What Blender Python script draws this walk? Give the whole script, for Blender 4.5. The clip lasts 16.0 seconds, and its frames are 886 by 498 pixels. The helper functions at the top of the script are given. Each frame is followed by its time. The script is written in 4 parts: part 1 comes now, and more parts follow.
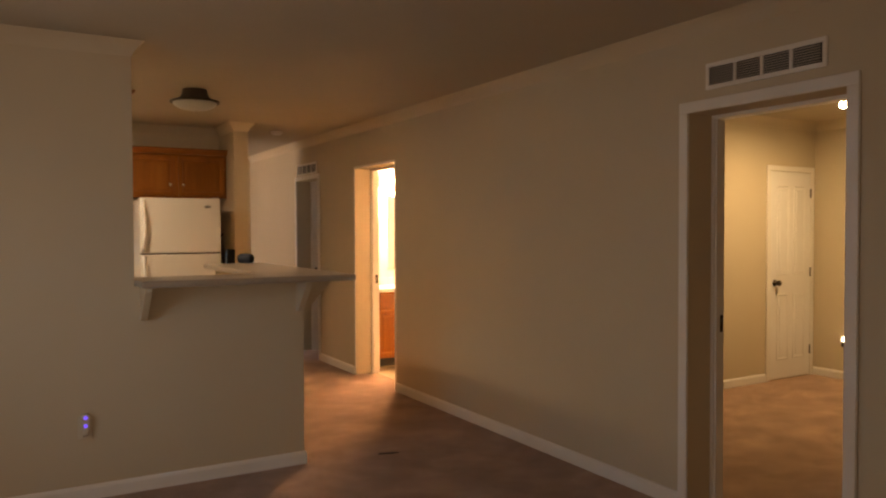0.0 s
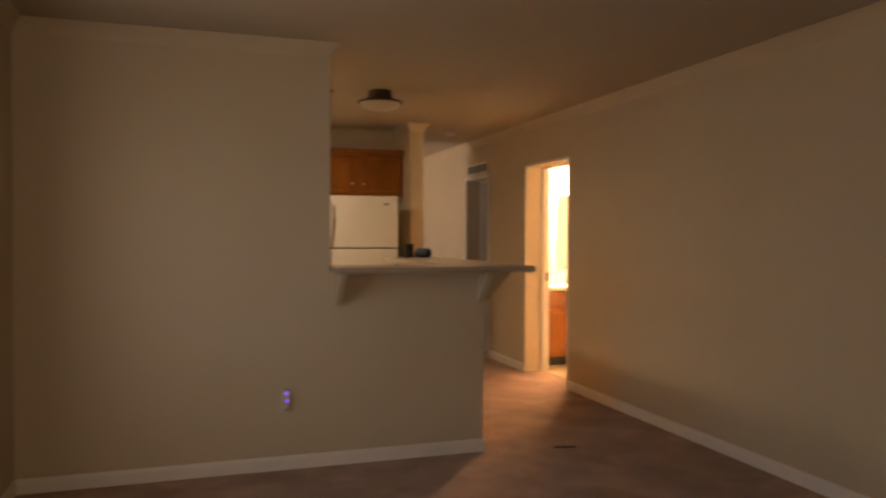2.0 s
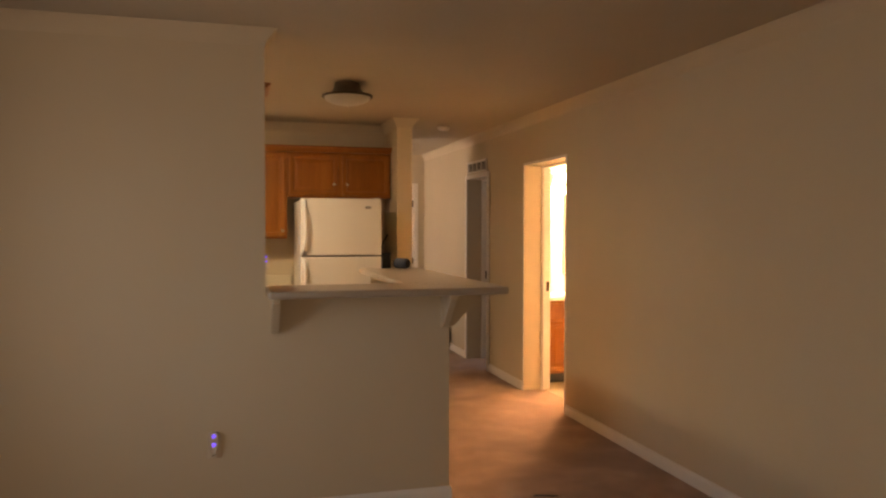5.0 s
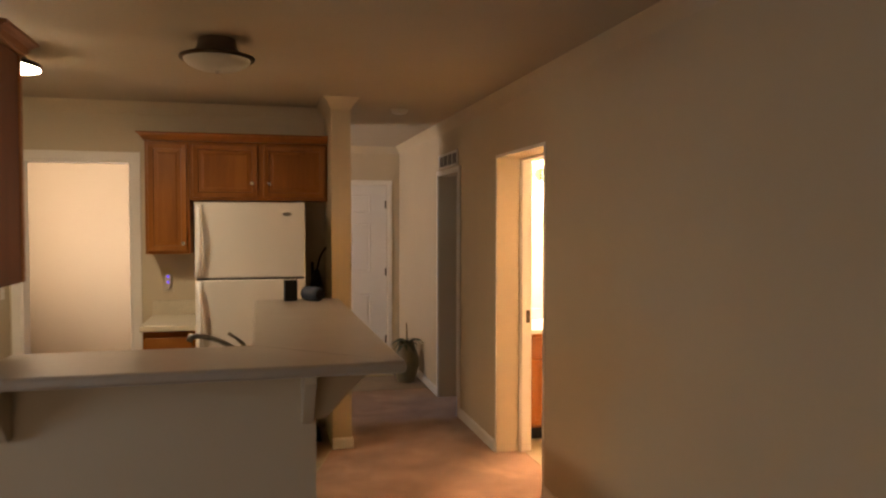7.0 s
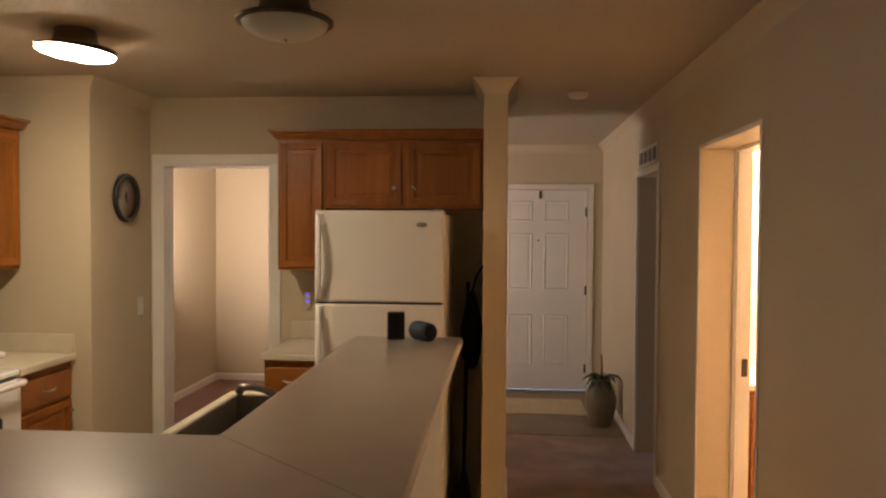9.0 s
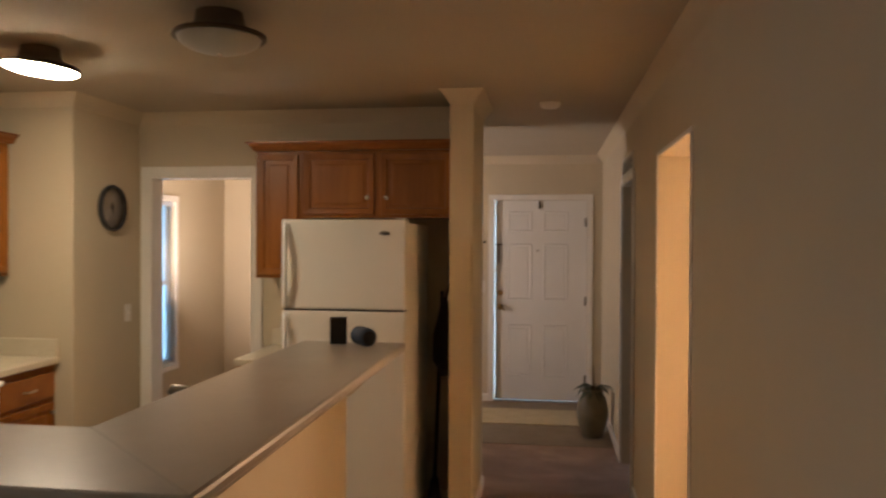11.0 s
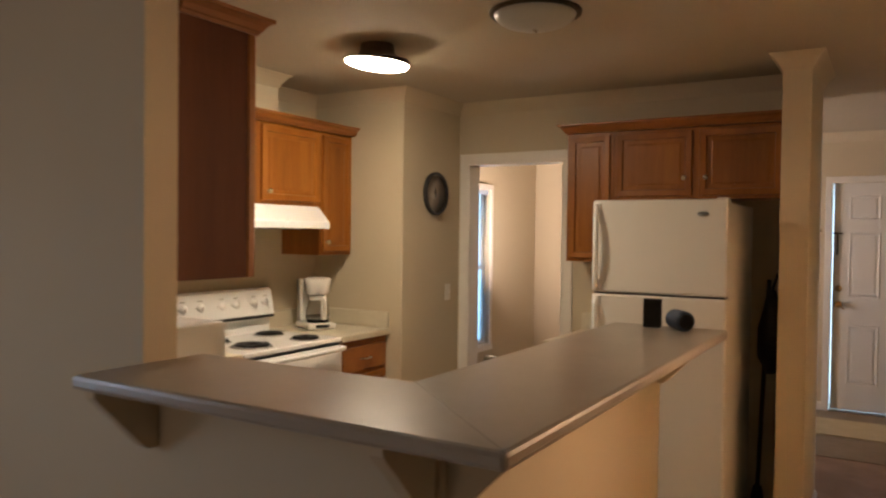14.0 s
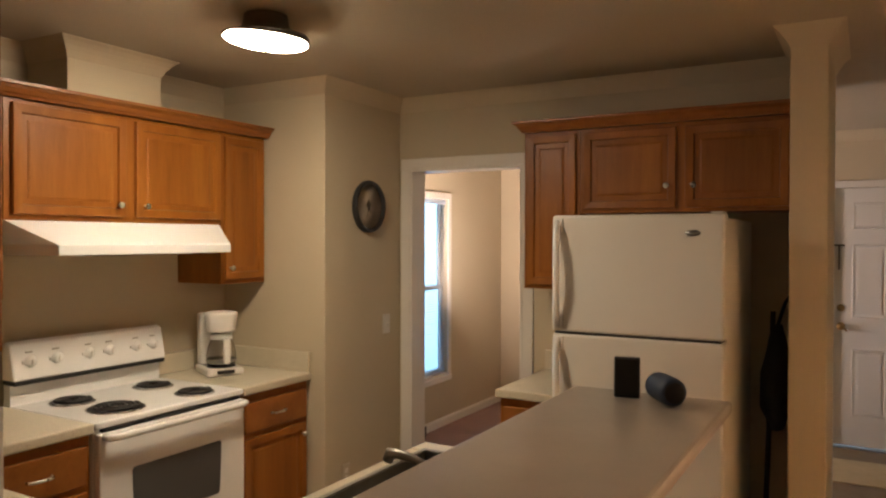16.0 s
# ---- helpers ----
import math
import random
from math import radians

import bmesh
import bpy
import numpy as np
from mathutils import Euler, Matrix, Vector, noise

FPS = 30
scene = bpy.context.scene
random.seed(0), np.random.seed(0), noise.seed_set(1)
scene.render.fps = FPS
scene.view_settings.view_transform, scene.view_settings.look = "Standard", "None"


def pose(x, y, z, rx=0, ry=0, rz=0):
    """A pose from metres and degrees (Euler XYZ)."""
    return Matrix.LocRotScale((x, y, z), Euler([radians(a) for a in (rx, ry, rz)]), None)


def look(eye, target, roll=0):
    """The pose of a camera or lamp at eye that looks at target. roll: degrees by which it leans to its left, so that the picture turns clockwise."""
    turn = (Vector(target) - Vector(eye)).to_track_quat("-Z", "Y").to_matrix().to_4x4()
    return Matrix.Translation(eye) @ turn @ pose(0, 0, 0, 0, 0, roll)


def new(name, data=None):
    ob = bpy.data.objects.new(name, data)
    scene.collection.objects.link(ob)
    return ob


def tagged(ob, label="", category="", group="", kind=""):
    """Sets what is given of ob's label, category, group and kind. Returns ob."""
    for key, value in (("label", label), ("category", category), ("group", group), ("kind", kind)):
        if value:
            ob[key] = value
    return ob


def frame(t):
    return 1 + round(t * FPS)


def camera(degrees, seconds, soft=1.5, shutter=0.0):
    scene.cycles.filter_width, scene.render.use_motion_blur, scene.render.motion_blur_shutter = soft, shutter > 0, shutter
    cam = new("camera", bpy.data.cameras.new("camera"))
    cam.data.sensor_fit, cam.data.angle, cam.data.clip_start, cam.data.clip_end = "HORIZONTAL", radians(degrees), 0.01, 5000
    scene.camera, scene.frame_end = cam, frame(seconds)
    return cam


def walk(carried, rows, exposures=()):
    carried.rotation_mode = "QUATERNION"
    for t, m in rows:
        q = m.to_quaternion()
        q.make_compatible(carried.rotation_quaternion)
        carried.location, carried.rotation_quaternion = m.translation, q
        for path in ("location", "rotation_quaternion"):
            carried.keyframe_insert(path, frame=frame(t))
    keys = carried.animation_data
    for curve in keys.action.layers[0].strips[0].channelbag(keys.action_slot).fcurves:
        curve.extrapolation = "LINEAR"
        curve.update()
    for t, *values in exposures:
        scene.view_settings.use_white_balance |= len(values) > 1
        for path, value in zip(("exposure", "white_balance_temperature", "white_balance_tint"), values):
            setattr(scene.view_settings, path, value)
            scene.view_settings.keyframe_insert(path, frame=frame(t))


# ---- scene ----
cam = camera(61.3, 16.0, soft=2.2, shutter=0.5)
PATH = [
    (0, (-3.043, -4.478, 1.448), (-2.035, -2.751, 1.396), -0.2),
    (0.5, (-3.072, -4.491, 1.435), (-2.054, -2.77, 1.386), -0.1),
    (1, (-3.085, -4.464, 1.427), (-2.068, -2.743, 1.378), -0.0),
    (1.5, (-3.141, -4.472, 1.414), (-2.204, -2.706, 1.368), 0.0),
    (2, (-3.2, -4.454, 1.357), (-2.569, -2.557, 1.323), 0.2),
    (2.5, (-3.189, -4.415, 1.314), (-2.666, -2.485, 1.273), 0.3),
    (3, (-3.294, -4.401, 1.391), (-2.787, -2.467, 1.352), 0.6),
    (3.5, (-3.247, -4.393, 1.393), (-2.738, -2.459, 1.35), 0.4),
    (4, (-3.023, -4.37, 1.373), (-2.501, -2.439, 1.333), 0.2),
    (4.5, (-2.817, -4.289, 1.386), (-2.292, -2.36, 1.343), 0.1),
    (5, (-2.593, -3.945, 1.492), (-2.051, -2.021, 1.434), 0.1),
    (5.2, (-2.53, -3.849, 1.519), (-1.975, -1.929, 1.461), 0.1),
    (7.3, (-1.521, -2.287, 1.613), (-1.085, -0.335, 1.541), 0.0),
    (7.5, (-1.462, -2.144, 1.583), (-1.093, -0.179, 1.523), 0.1),
    (8, (-1.226, -1.805, 1.634), (-0.979, 0.179, 1.569), 0.2),
    (8.5, (-1.112, -1.566, 1.646), (-1.062, 0.433, 1.593), 0.5),
    (8.7, (-1.079, -1.455, 1.647), (-1.206, 0.540, 1.591), 0.5),
    (10.8, (-0.578, -1.402, 1.638), (-0.800, 0.586, 1.612), 0.1),
    (11, (-0.572, -1.450, 1.624), (-0.842, 0.531, 1.603), 0.3),
    (11.5, (-0.457, -1.575, 1.613), (-1.038, 0.339, 1.603), 0.7),
    (12, (-0.396, -1.641, 1.643), (-1.209, 0.187, 1.623), 0.8),
    (12.5, (-0.423, -1.677, 1.634), (-1.359, 0.091, 1.61), 0.9),
    (13, (-0.478, -1.694, 1.624), (-1.494, 0.028, 1.6), 1.0),
    (13.5, (-0.576, -1.552, 1.584), (-1.641, 0.14, 1.544), 0.9),
    (14, (-0.617, -1.376, 1.551), (-1.647, 0.338, 1.509), 0.7),
    (14.5, (-0.665, -1.005, 1.582), (-1.639, 0.741, 1.534), 0.3),
    (15, (-0.736, -0.799, 1.58), (-1.689, 0.959, 1.539), 0.3),
    (15.5, (-0.839, -0.594, 1.62), (-1.799, 1.16, 1.583), 0.4),
    (16, (-0.843, -0.479, 1.64), (-1.831, 1.259, 1.613), 0.1),
]
walk(cam, [(t, look(eye, target, roll)) for t, eye, target, roll in PATH],
     [(0.0, 0.22, 7700, 18), (1.5, 0.24, 7700, 18), (2.0, 0.18, 7700, 18), (2.5, -0.20, 7800, 22), (3.0, -0.26, 7900, 29), (3.5, -0.22, 9500, 38), (4.0, 0.28, 10900, 35), (4.5, 0.42, 8400, 22),
      (5.0, 0.53, 7900, 18), (7.3, 0.11, 6700, 13), (8.7, 0.03, 6550, 12.5), (10.8, -0.04, 6350, 12.5), (13.0, 0.08, 6270, 12.5), (16.0, -0.06, 6300, 12.5)])

# ---------------------------------------------------------------- light
FLOOR, CEIL = -0.02, 2.495


def lamp(name, kind, energy, colour, m, size=0.2, size_y=None, spread=None):
    data = bpy.data.lights.new(name, kind)
    data.energy, data.color = energy, colour
    if kind == "AREA":
        data.size = size
        if size_y:
            data.shape, data.size_y = "RECTANGLE", size_y
        if spread:
            data.spread = radians(spread)
    elif kind == "POINT":
        data.shadow_soft_size = size
    ob = new(name, data)
    ob.matrix_world = m
    return ob


world = bpy.data.worlds.new("world")
scene.world = world
world.use_nodes = True
wn = world.node_tree
sky = wn.nodes.new("ShaderNodeTexSky")
sky.sky_type, sky.sun_disc = "NISHITA", False
sky.sun_elevation, sky.sun_rotation = radians(28), radians(120)
wn.links.new(sky.outputs[0], wn.nodes["Background"].inputs[0])
wn.nodes["Background"].inputs[1].default_value = 0.06
sun_data = bpy.data.lights.new("sun", "SUN")
sun_data.energy, sun_data.angle, sun_data.color = 0.5, radians(12), (1.0, 0.97, 0.92)
sun = new("sun", sun_data)
sun.matrix_world = look((20, -12, 12), (0, 0, 0))

lamp("bath_bulb", "POINT", 270, (1.0, 0.61, 0.34), pose(0.95, 3.00, 1.98), 0.14)
lamp("bedroom_bulb", "AREA", 29, (1.0, 0.74, 0.40), pose(2.76, -0.90, 2.378), 0.07)
# warm fill added inside the far room, off its window, to light walls and hall
lamp("daylight_fill", "AREA", 54, (1.0, 0.785, 0.65), look((-3.62, 4.60, 1.20), (-3.17, 5.18, 1.88)), 0.6, 1.0, spread=175)
# blue fill for an assumed, unseen spare room window, set to reach the jamb
lamp("daylight_fill", "AREA", 18, (0.56, 0.74, 1.0), pose(3.19, 3.80, 1.3, 0, 90, 0), 1.4, 0.6)
# daylight at the living room's side window
lamp("daylight_fill", "AREA", 6.5, (1.0, 0.86, 0.79), pose(-4.06, -1.49, 1.40, 0, -90, 0), 1.0, 0.9, spread=170)
# fill added from the rear, as from an assumed window out of view
lamp("daylight_fill", "AREA", 9.0, (1.0, 0.80, 0.62), pose(-3.2, -6.15, 1.30, 90, 0, 0), 1.6, 1.5, spread=120)

# ---------------------------------------------------------------- materials


def material(name):
    m = bpy.data.materials.new(name)
    m.use_nodes = True
    return m, m.node_tree, m.node_tree.nodes["Principled BSDF"]


def coords(t, scale):
    tc = t.nodes.new("ShaderNodeTexCoord")
    mp = t.nodes.new("ShaderNodeMapping")
    mp.inputs["Scale"].default_value = scale if hasattr(scale, "__len__") else (scale,) * 3
    t.links.new(tc.outputs["Object"], mp.inputs[0])
    return mp.outputs[0]


def noise_tex(t, vec, scale, detail=4.0, rough=0.55, twist=0.0):
    n = t.nodes.new("ShaderNodeTexNoise")
    n.inputs["Scale"].default_value, n.inputs["Detail"].default_value = scale, detail
    n.inputs["Roughness"].default_value, n.inputs["Distortion"].default_value = rough, twist
    t.links.new(vec, n.inputs["Vector"])
    return n.outputs["Fac"]


def ramp(t, fac, stops):
    r = t.nodes.new("ShaderNodeValToRGB")
    el = r.color_ramp.elements
    while len(el) < len(stops):
        el.new(0.5)
    for e, (p, c) in zip(el, stops):
        e.position, e.color = p, (*c, 1)
    t.links.new(fac, r.inputs[0])
    return r.outputs[0]


def mixed(t, kind, fac, a, b):
    n = t.nodes.new("ShaderNodeMix")
    n.data_type, n.blend_type = "RGBA", kind
    for sock, v in ((n.inputs[0], fac), (n.inputs[6], a), (n.inputs[7], b)):
        if hasattr(v, "is_output"):
            t.links.new(v, sock)
        else:
            sock.default_value = (*v, 1) if hasattr(v, "__len__") else v
    return n.outputs[2]


def bumped(t, bsdf, height, strength, distance):
    b = t.nodes.new("ShaderNodeBump")
    b.inputs["Strength"].default_value, b.inputs["Distance"].default_value = strength, distance
    t.links.new(height, b.inputs["Height"])
    t.links.new(b.outputs[0], bsdf.inputs["Normal"])


def surface(name, a, b, rough=0.5, fine=300, coarse=1.5, bump=0.1, dist=0.001, metal=0.0, vary=0.12, rough_vary=0.1):
    """Two-scale surface: broad tone drift between colours a and b, fine grain as relief."""
    m, t, s = material(name)
    v = coords(t, 1)
    broad = noise_tex(t, v, coarse, 3)
    grain = noise_tex(t, v, fine, 3)
    base = ramp(t, broad, ((0.3, a), (0.7, b)))
    g = ramp(t, grain, ((0.3, (1 - vary,) * 3), (0.7, (1.0,) * 3)))
    t.links.new(mixed(t, "MULTIPLY", 1.0, base, g), s.inputs["Base Color"])
    mr = t.nodes.new("ShaderNodeMapRange")
    mr.inputs["To Min"].default_value, mr.inputs["To Max"].default_value = max(0.02, rough - rough_vary), min(1, rough + rough_vary)
    t.links.new(noise_tex(t, v, coarse * 6, 4), mr.inputs["Value"])
    t.links.new(mr.outputs[0], s.inputs["Roughness"])
    s.inputs["Metallic"].default_value = metal
    if bump:
        bumped(t, s, grain, bump, dist)
    return m


def wood(name, dark, mid, light, rough=0.38, axis="z"):
    m, t, s = material(name)
    stretch = {"z": (6, 6, 0.6), "x": (0.6, 6, 6), "y": (6, 0.6, 6)}[axis]
    v = coords(t, stretch)
    oi = t.nodes.new("ShaderNodeObjectInfo")
    add = t.nodes.new("ShaderNodeVectorMath")
    sc = t.nodes.new("ShaderNodeVectorMath")
    sc.operation = "SCALE"
    sc.inputs[0].default_value = (31, 17, 11)
    t.links.new(oi.outputs["Random"], sc.inputs["Scale"])
    t.links.new(v, add.inputs[0])
    t.links.new(sc.outputs[0], add.inputs[1])
    v = add.outputs[0]
    big = noise_tex(t, v, 1.4, 5, 0.6)
    pores = noise_tex(t, v, 14, 4, 0.7)
    base = ramp(t, big, ((0.28, dark), (0.5, mid), (0.75, light)))
    g = ramp(t, pores, ((0.32, (0.80, 0.77, 0.72)), (0.6, (1, 1, 1))))
    t.links.new(mixed(t, "MULTIPLY", 0.5, base, g), s.inputs["Base Color"])
    s.inputs["Roughness"].default_value = rough
    bumped(t, s, pores, 0.12, 0.001)
    return m


def plain(name, colour, rough=0.4, metal=0.0, glow=0.0, glow_colour=None):
    m, t, s = material(name)
    s.inputs["Base Color"].default_value = (*colour, 1)
    s.inputs["Roughness"].default_value, s.inputs["Metallic"].default_value = rough, metal
    if glow:
        s.inputs["Emission Color"].default_value = (*(glow_colour or colour), 1)
        s.inputs["Emission Strength"].default_value = glow
    return m


def glassy(name, colour, rough=0.02):
    m, t, s = material(name)
    s.inputs["Base Color"].default_value = (*colour, 1)
    s.inputs["Roughness"].default_value, s.inputs["IOR"].default_value = rough, 1.45
    s.inputs["Transmission Weight"].default_value = 1.0
    return m


PAINT = surface("wall_paint", (0.54, 0.458, 0.322), (0.58, 0.495, 0.352), 0.78, 260, 0.8, 0.12, 0.0012, vary=0.05)
PAINT.node_tree.nodes["Principled BSDF"].inputs["Specular IOR Level"].default_value = 0.25
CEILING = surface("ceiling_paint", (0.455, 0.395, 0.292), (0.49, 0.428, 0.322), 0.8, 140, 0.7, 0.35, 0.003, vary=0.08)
TRIM = surface("white_trim_paint", (0.74, 0.70, 0.63), (0.79, 0.75, 0.68), 0.38, 180, 3, 0.05, 0.0006, vary=0.04)
DOORPAINT = surface("white_door_paint", (0.74, 0.72, 0.68), (0.79, 0.77, 0.73), 0.36, 160, 2, 0.05, 0.0006, vary=0.04)
OAK = wood("honey_oak", (0.215, 0.071, 0.010), (0.285, 0.098, 0.0138), (0.355, 0.133, 0.0205))
OAK.node_tree.nodes["Principled BSDF"].inputs["Specular IOR Level"].default_value = 0.3
OAK_X = wood("honey_oak_horizontal", (0.22, 0.071, 0.011), (0.275, 0.094, 0.0155), (0.33, 0.122, 0.022), axis="y")
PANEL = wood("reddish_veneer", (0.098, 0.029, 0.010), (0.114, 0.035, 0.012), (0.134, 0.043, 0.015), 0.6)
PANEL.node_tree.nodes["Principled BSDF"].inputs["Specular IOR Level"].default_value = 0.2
ENAMEL = surface("white_enamel", (0.82, 0.815, 0.79), (0.85, 0.845, 0.82), 0.24, 400, 2, 0.02, 0.0004, vary=0.02, rough_vary=0.05)
FRIDGE = surface("textured_white_enamel", (0.72, 0.69, 0.62), (0.75, 0.72, 0.66), 0.36, 420, 2, 0.18, 0.0007, vary=0.04, rough_vary=0.06)
COFFEE = surface("white_plastic", (0.76, 0.73, 0.68), (0.79, 0.76, 0.71), 0.32, 300, 6, 0.02, 0.0004, vary=0.02)
BLACK = surface("black_plastic", (0.012, 0.012, 0.013), (0.02, 0.02, 0.021), 0.4, 300, 6, 0.05, 0.0004)
COIL = surface("black_coil", (0.010, 0.009, 0.009), (0.02, 0.018, 0.017), 0.55, 120, 6, 0.2, 0.001)
CHROME = surface("brushed_nickel", (0.55, 0.52, 0.47), (0.62, 0.59, 0.54), 0.28, 200, 8, 0.04, 0.0004, metal=1.0)
BRASS = surface("aged_brass", (0.40, 0.27, 0.11), (0.50, 0.35, 0.16), 0.35, 200, 8, 0.04, 0.0004, metal=1.0)
BRONZE = surface("dark_bronze", (0.06, 0.045, 0.03), (0.09, 0.07, 0.045), 0.42, 200, 8, 0.04, 0.0004, metal=0.8)
NICKEL = surface("dull_nickel", (0.24, 0.22, 0.19), (0.30, 0.28, 0.25), 0.36, 200, 8, 0.04, 0.0004, metal=0.9)
SINKSTEEL = surface("brushed_sink_steel", (0.30, 0.28, 0.24), (0.37, 0.35, 0.31), 0.38, 300, 4, 0.05, 0.0004, metal=0.7)
PANMETAL = surface("bronze_pan_paint", (0.12, 0.09, 0.06), (0.15, 0.115, 0.08), 0.5, 200, 8, 0.04, 0.0004, metal=0.3)
STEEL = surface("stainless_steel", (0.30, 0.29, 0.27), (0.36, 0.35, 0.33), 0.32, 300, 4, 0.05, 0.0004, metal=1.0)
DARKGLASS = plain("smoked_oven_glass", (0.015, 0.014, 0.013), 0.12)
OVENGLASS = plain("grey_oven_glass", (0.085, 0.083, 0.08), 0.16)
GLASS = glassy("clear_glass", (0.95, 0.97, 0.96))
COFFEE_GLASS = glassy("carafe_glass", (0.95, 0.93, 0.89), 0.02)
FROST = plain("frosted_glass", (0.46, 0.46, 0.42), 0.3)
LITGLASS = plain("lit_frosted_glass", (0.9, 0.85, 0.75), 0.4, glow=104, glow_colour=(1.0, 0.825, 0.58))
BATHGLASS = plain("lit_bath_globe", (0.9, 0.85, 0.7), 0.4, glow=22, glow_colour=(1.0, 0.78, 0.42))
BEDGLASS = plain("lit_bedroom_glass", (0.9, 0.85, 0.7), 0.4, glow=220, glow_colour=(1.0, 0.76, 0.42))
BLUELED = plain("blue_led", (0.1, 0.05, 0.6), 0.3, glow=1.2, glow_colour=(0.14, 0.08, 1.0))
NIGHTGLOW = plain("night_light_glow", (0.9, 0.85, 0.7), 0.3, glow=10, glow_colour=(1.0, 0.86, 0.62))
MIRROR = plain("mirror_silver", (0.86, 0.86, 0.85), 0.02, 1.0)
CLAY = surface("olive_ceramic", (0.17, 0.135, 0.075), (0.23, 0.185, 0.105), 0.4, 90, 9, 0.1, 0.002)
SOIL = surface("dark_soil", (0.02, 0.014, 0.01), (0.04, 0.03, 0.02), 0.9, 150, 20, 0.6, 0.004)
LEAF = surface("dark_leaf", (0.035, 0.05, 0.022), (0.065, 0.085, 0.04), 0.45, 120, 20, 0.1, 0.001)
STALK = surface("dry_stalk", (0.20, 0.14, 0.07), (0.26, 0.18, 0.09), 0.7, 120, 20, 0.1, 0.001)
MAT = surface("woven_mat", (0.58, 0.49, 0.31), (0.66, 0.56, 0.37), 0.9, 240, 7, 0.6, 0.003, vary=0.3)
FABRIC = surface("dark_cloth", (0.010, 0.010, 0.012), (0.022, 0.020, 0.02), 0.9, 200, 7, 0.4, 0.002, vary=0.3)
BLUEFABRIC = surface("navy_speaker_cloth", (0.022, 0.038, 0.075), (0.035, 0.055, 0.10), 0.6, 500, 12, 0.4, 0.001, vary=0.3)
BLIND = surface("white_vinyl_slat", (0.72, 0.74, 0.76), (0.77, 0.79, 0.80), 0.4, 200, 4, 0.02, 0.0004, vary=0.03)

def translucent(m, colour, share):
    """Thin vinyl that lets part of the daylight glow through."""
    t = m.node_tree
    back = t.nodes.new("ShaderNodeBsdfTranslucent")
    back.inputs[0].default_value = (*colour, 1)
    mix = t.nodes.new("ShaderNodeMixShader")
    mix.inputs[0].default_value = share
    t.links.new(t.nodes["Principled BSDF"].outputs[0], mix.inputs[1])
    t.links.new(back.outputs[0], mix.inputs[2])
    t.links.new(mix.outputs[0], t.nodes["Material Output"].inputs[0])


translucent(BLIND, (0.70, 0.80, 0.9), 0.45)
VINYL = surface("cream_vinyl_floor", (0.40, 0.33, 0.21), (0.47, 0.39, 0.26), 0.42, 60, 5, 0.1, 0.001, vary=0.14)
ENTRY = surface("taupe_vinyl_floor", (0.22, 0.165, 0.105), (0.28, 0.21, 0.14), 0.5, 60, 5, 0.1, 0.001, vary=0.14)
GRASS = surface("grass", (0.05, 0.09, 0.03), (0.09, 0.13, 0.05), 0.9, 30, 0.4, 0.4, 0.02, vary=0.4)


def laminate():
    """Speckled beige worktop laminate with a soft sheen."""
    m, t, s = material("speckled_laminate")
    v = coords(t, 1)
    speck = noise_tex(t, v, 320, 2, 0.7)
    broad = noise_tex(t, v, 4, 3)
    base = ramp(t, broad, ((0.3, (0.58, 0.52, 0.39)), (0.7, (0.64, 0.575, 0.44))))
    g = ramp(t, speck, ((0.34, (0.68, 0.66, 0.62)), (0.5, (1, 1, 1)), (0.68, (1.12, 1.1, 1.06))))
    t.links.new(mixed(t, "MULTIPLY", 0.9, base, g), s.inputs["Base Color"])
    s.inputs["Roughness"].default_value = 0.33
    return m


def carpet(name, a, b):
    m, t, s = material(name)
    v = coords(t, 1)
    fibre = noise_tex(t, v, 420, 3, 0.8)
    tread = noise_tex(t, coords(t, (1.1, 1.2, 1)), 2.6, 5, 0.6)
    base = ramp(t, tread, ((0.30, a), (0.52, tuple((p + q) / 2 for p, q in zip(a, b))), (0.68, b)))
    g = ramp(t, fibre, ((0.3, (0.55, 0.55, 0.55)), (0.65, (1.08, 1.08, 1.08))))
    strokes = noise_tex(t, coords(t, (1.1, 1.3, 1)), 1.5, 2, 0.45, 1.6)
    k = ramp(t, strokes, ((0.40, (0.80, 0.79, 0.78)), (0.50, (0.92, 0.92, 0.92)), (0.53, (1.08, 1.08, 1.08)), (0.66, (1.0, 1.0, 1.0))))
    base = mixed(t, "MULTIPLY", 0.6, base, k)
    t.links.new(mixed(t, "MULTIPLY", 0.9, base, g), s.inputs["Base Color"])
    s.inputs["Roughness"].default_value = 0.95
    s.inputs["Sheen Weight"].default_value = 0.25
    bumped(t, s, fibre, 0.7, 0.006)
    return m


LAMINATE = laminate()
CARPET = carpet("tan_carpet", (0.33, 0.188, 0.118), (0.545, 0.335, 0.218))
PINKCARPET = carpet("rose_carpet", (0.25, 0.12, 0.10), (0.33, 0.17, 0.14))

# ---------------------------------------------------------------- mesh helpers


def solid(bm, x0, y0, z0, x1, y1, z1, bevel=0.0, segments=2):
    """A box with optionally rounded edges, added to bm."""
    r = bmesh.ops.create_cube(bm, size=1.0)
    vs = r["verts"]
    for v in vs:
        v.co = Vector(((x0 + x1) / 2 + v.co.x * (x1 - x0), (y0 + y1) / 2 + v.co.y * (y1 - y0), (z0 + z1) / 2 + v.co.z * (z1 - z0)))
    if bevel:
        es = {e for v in vs for e in v.link_edges}
        bmesh.ops.bevel(bm, geom=list(es), offset=bevel, segments=segments, profile=0.5, affect="EDGES")
    return bm


def box(*args, **kw):
    return solid(bmesh.new(), *args, **kw)


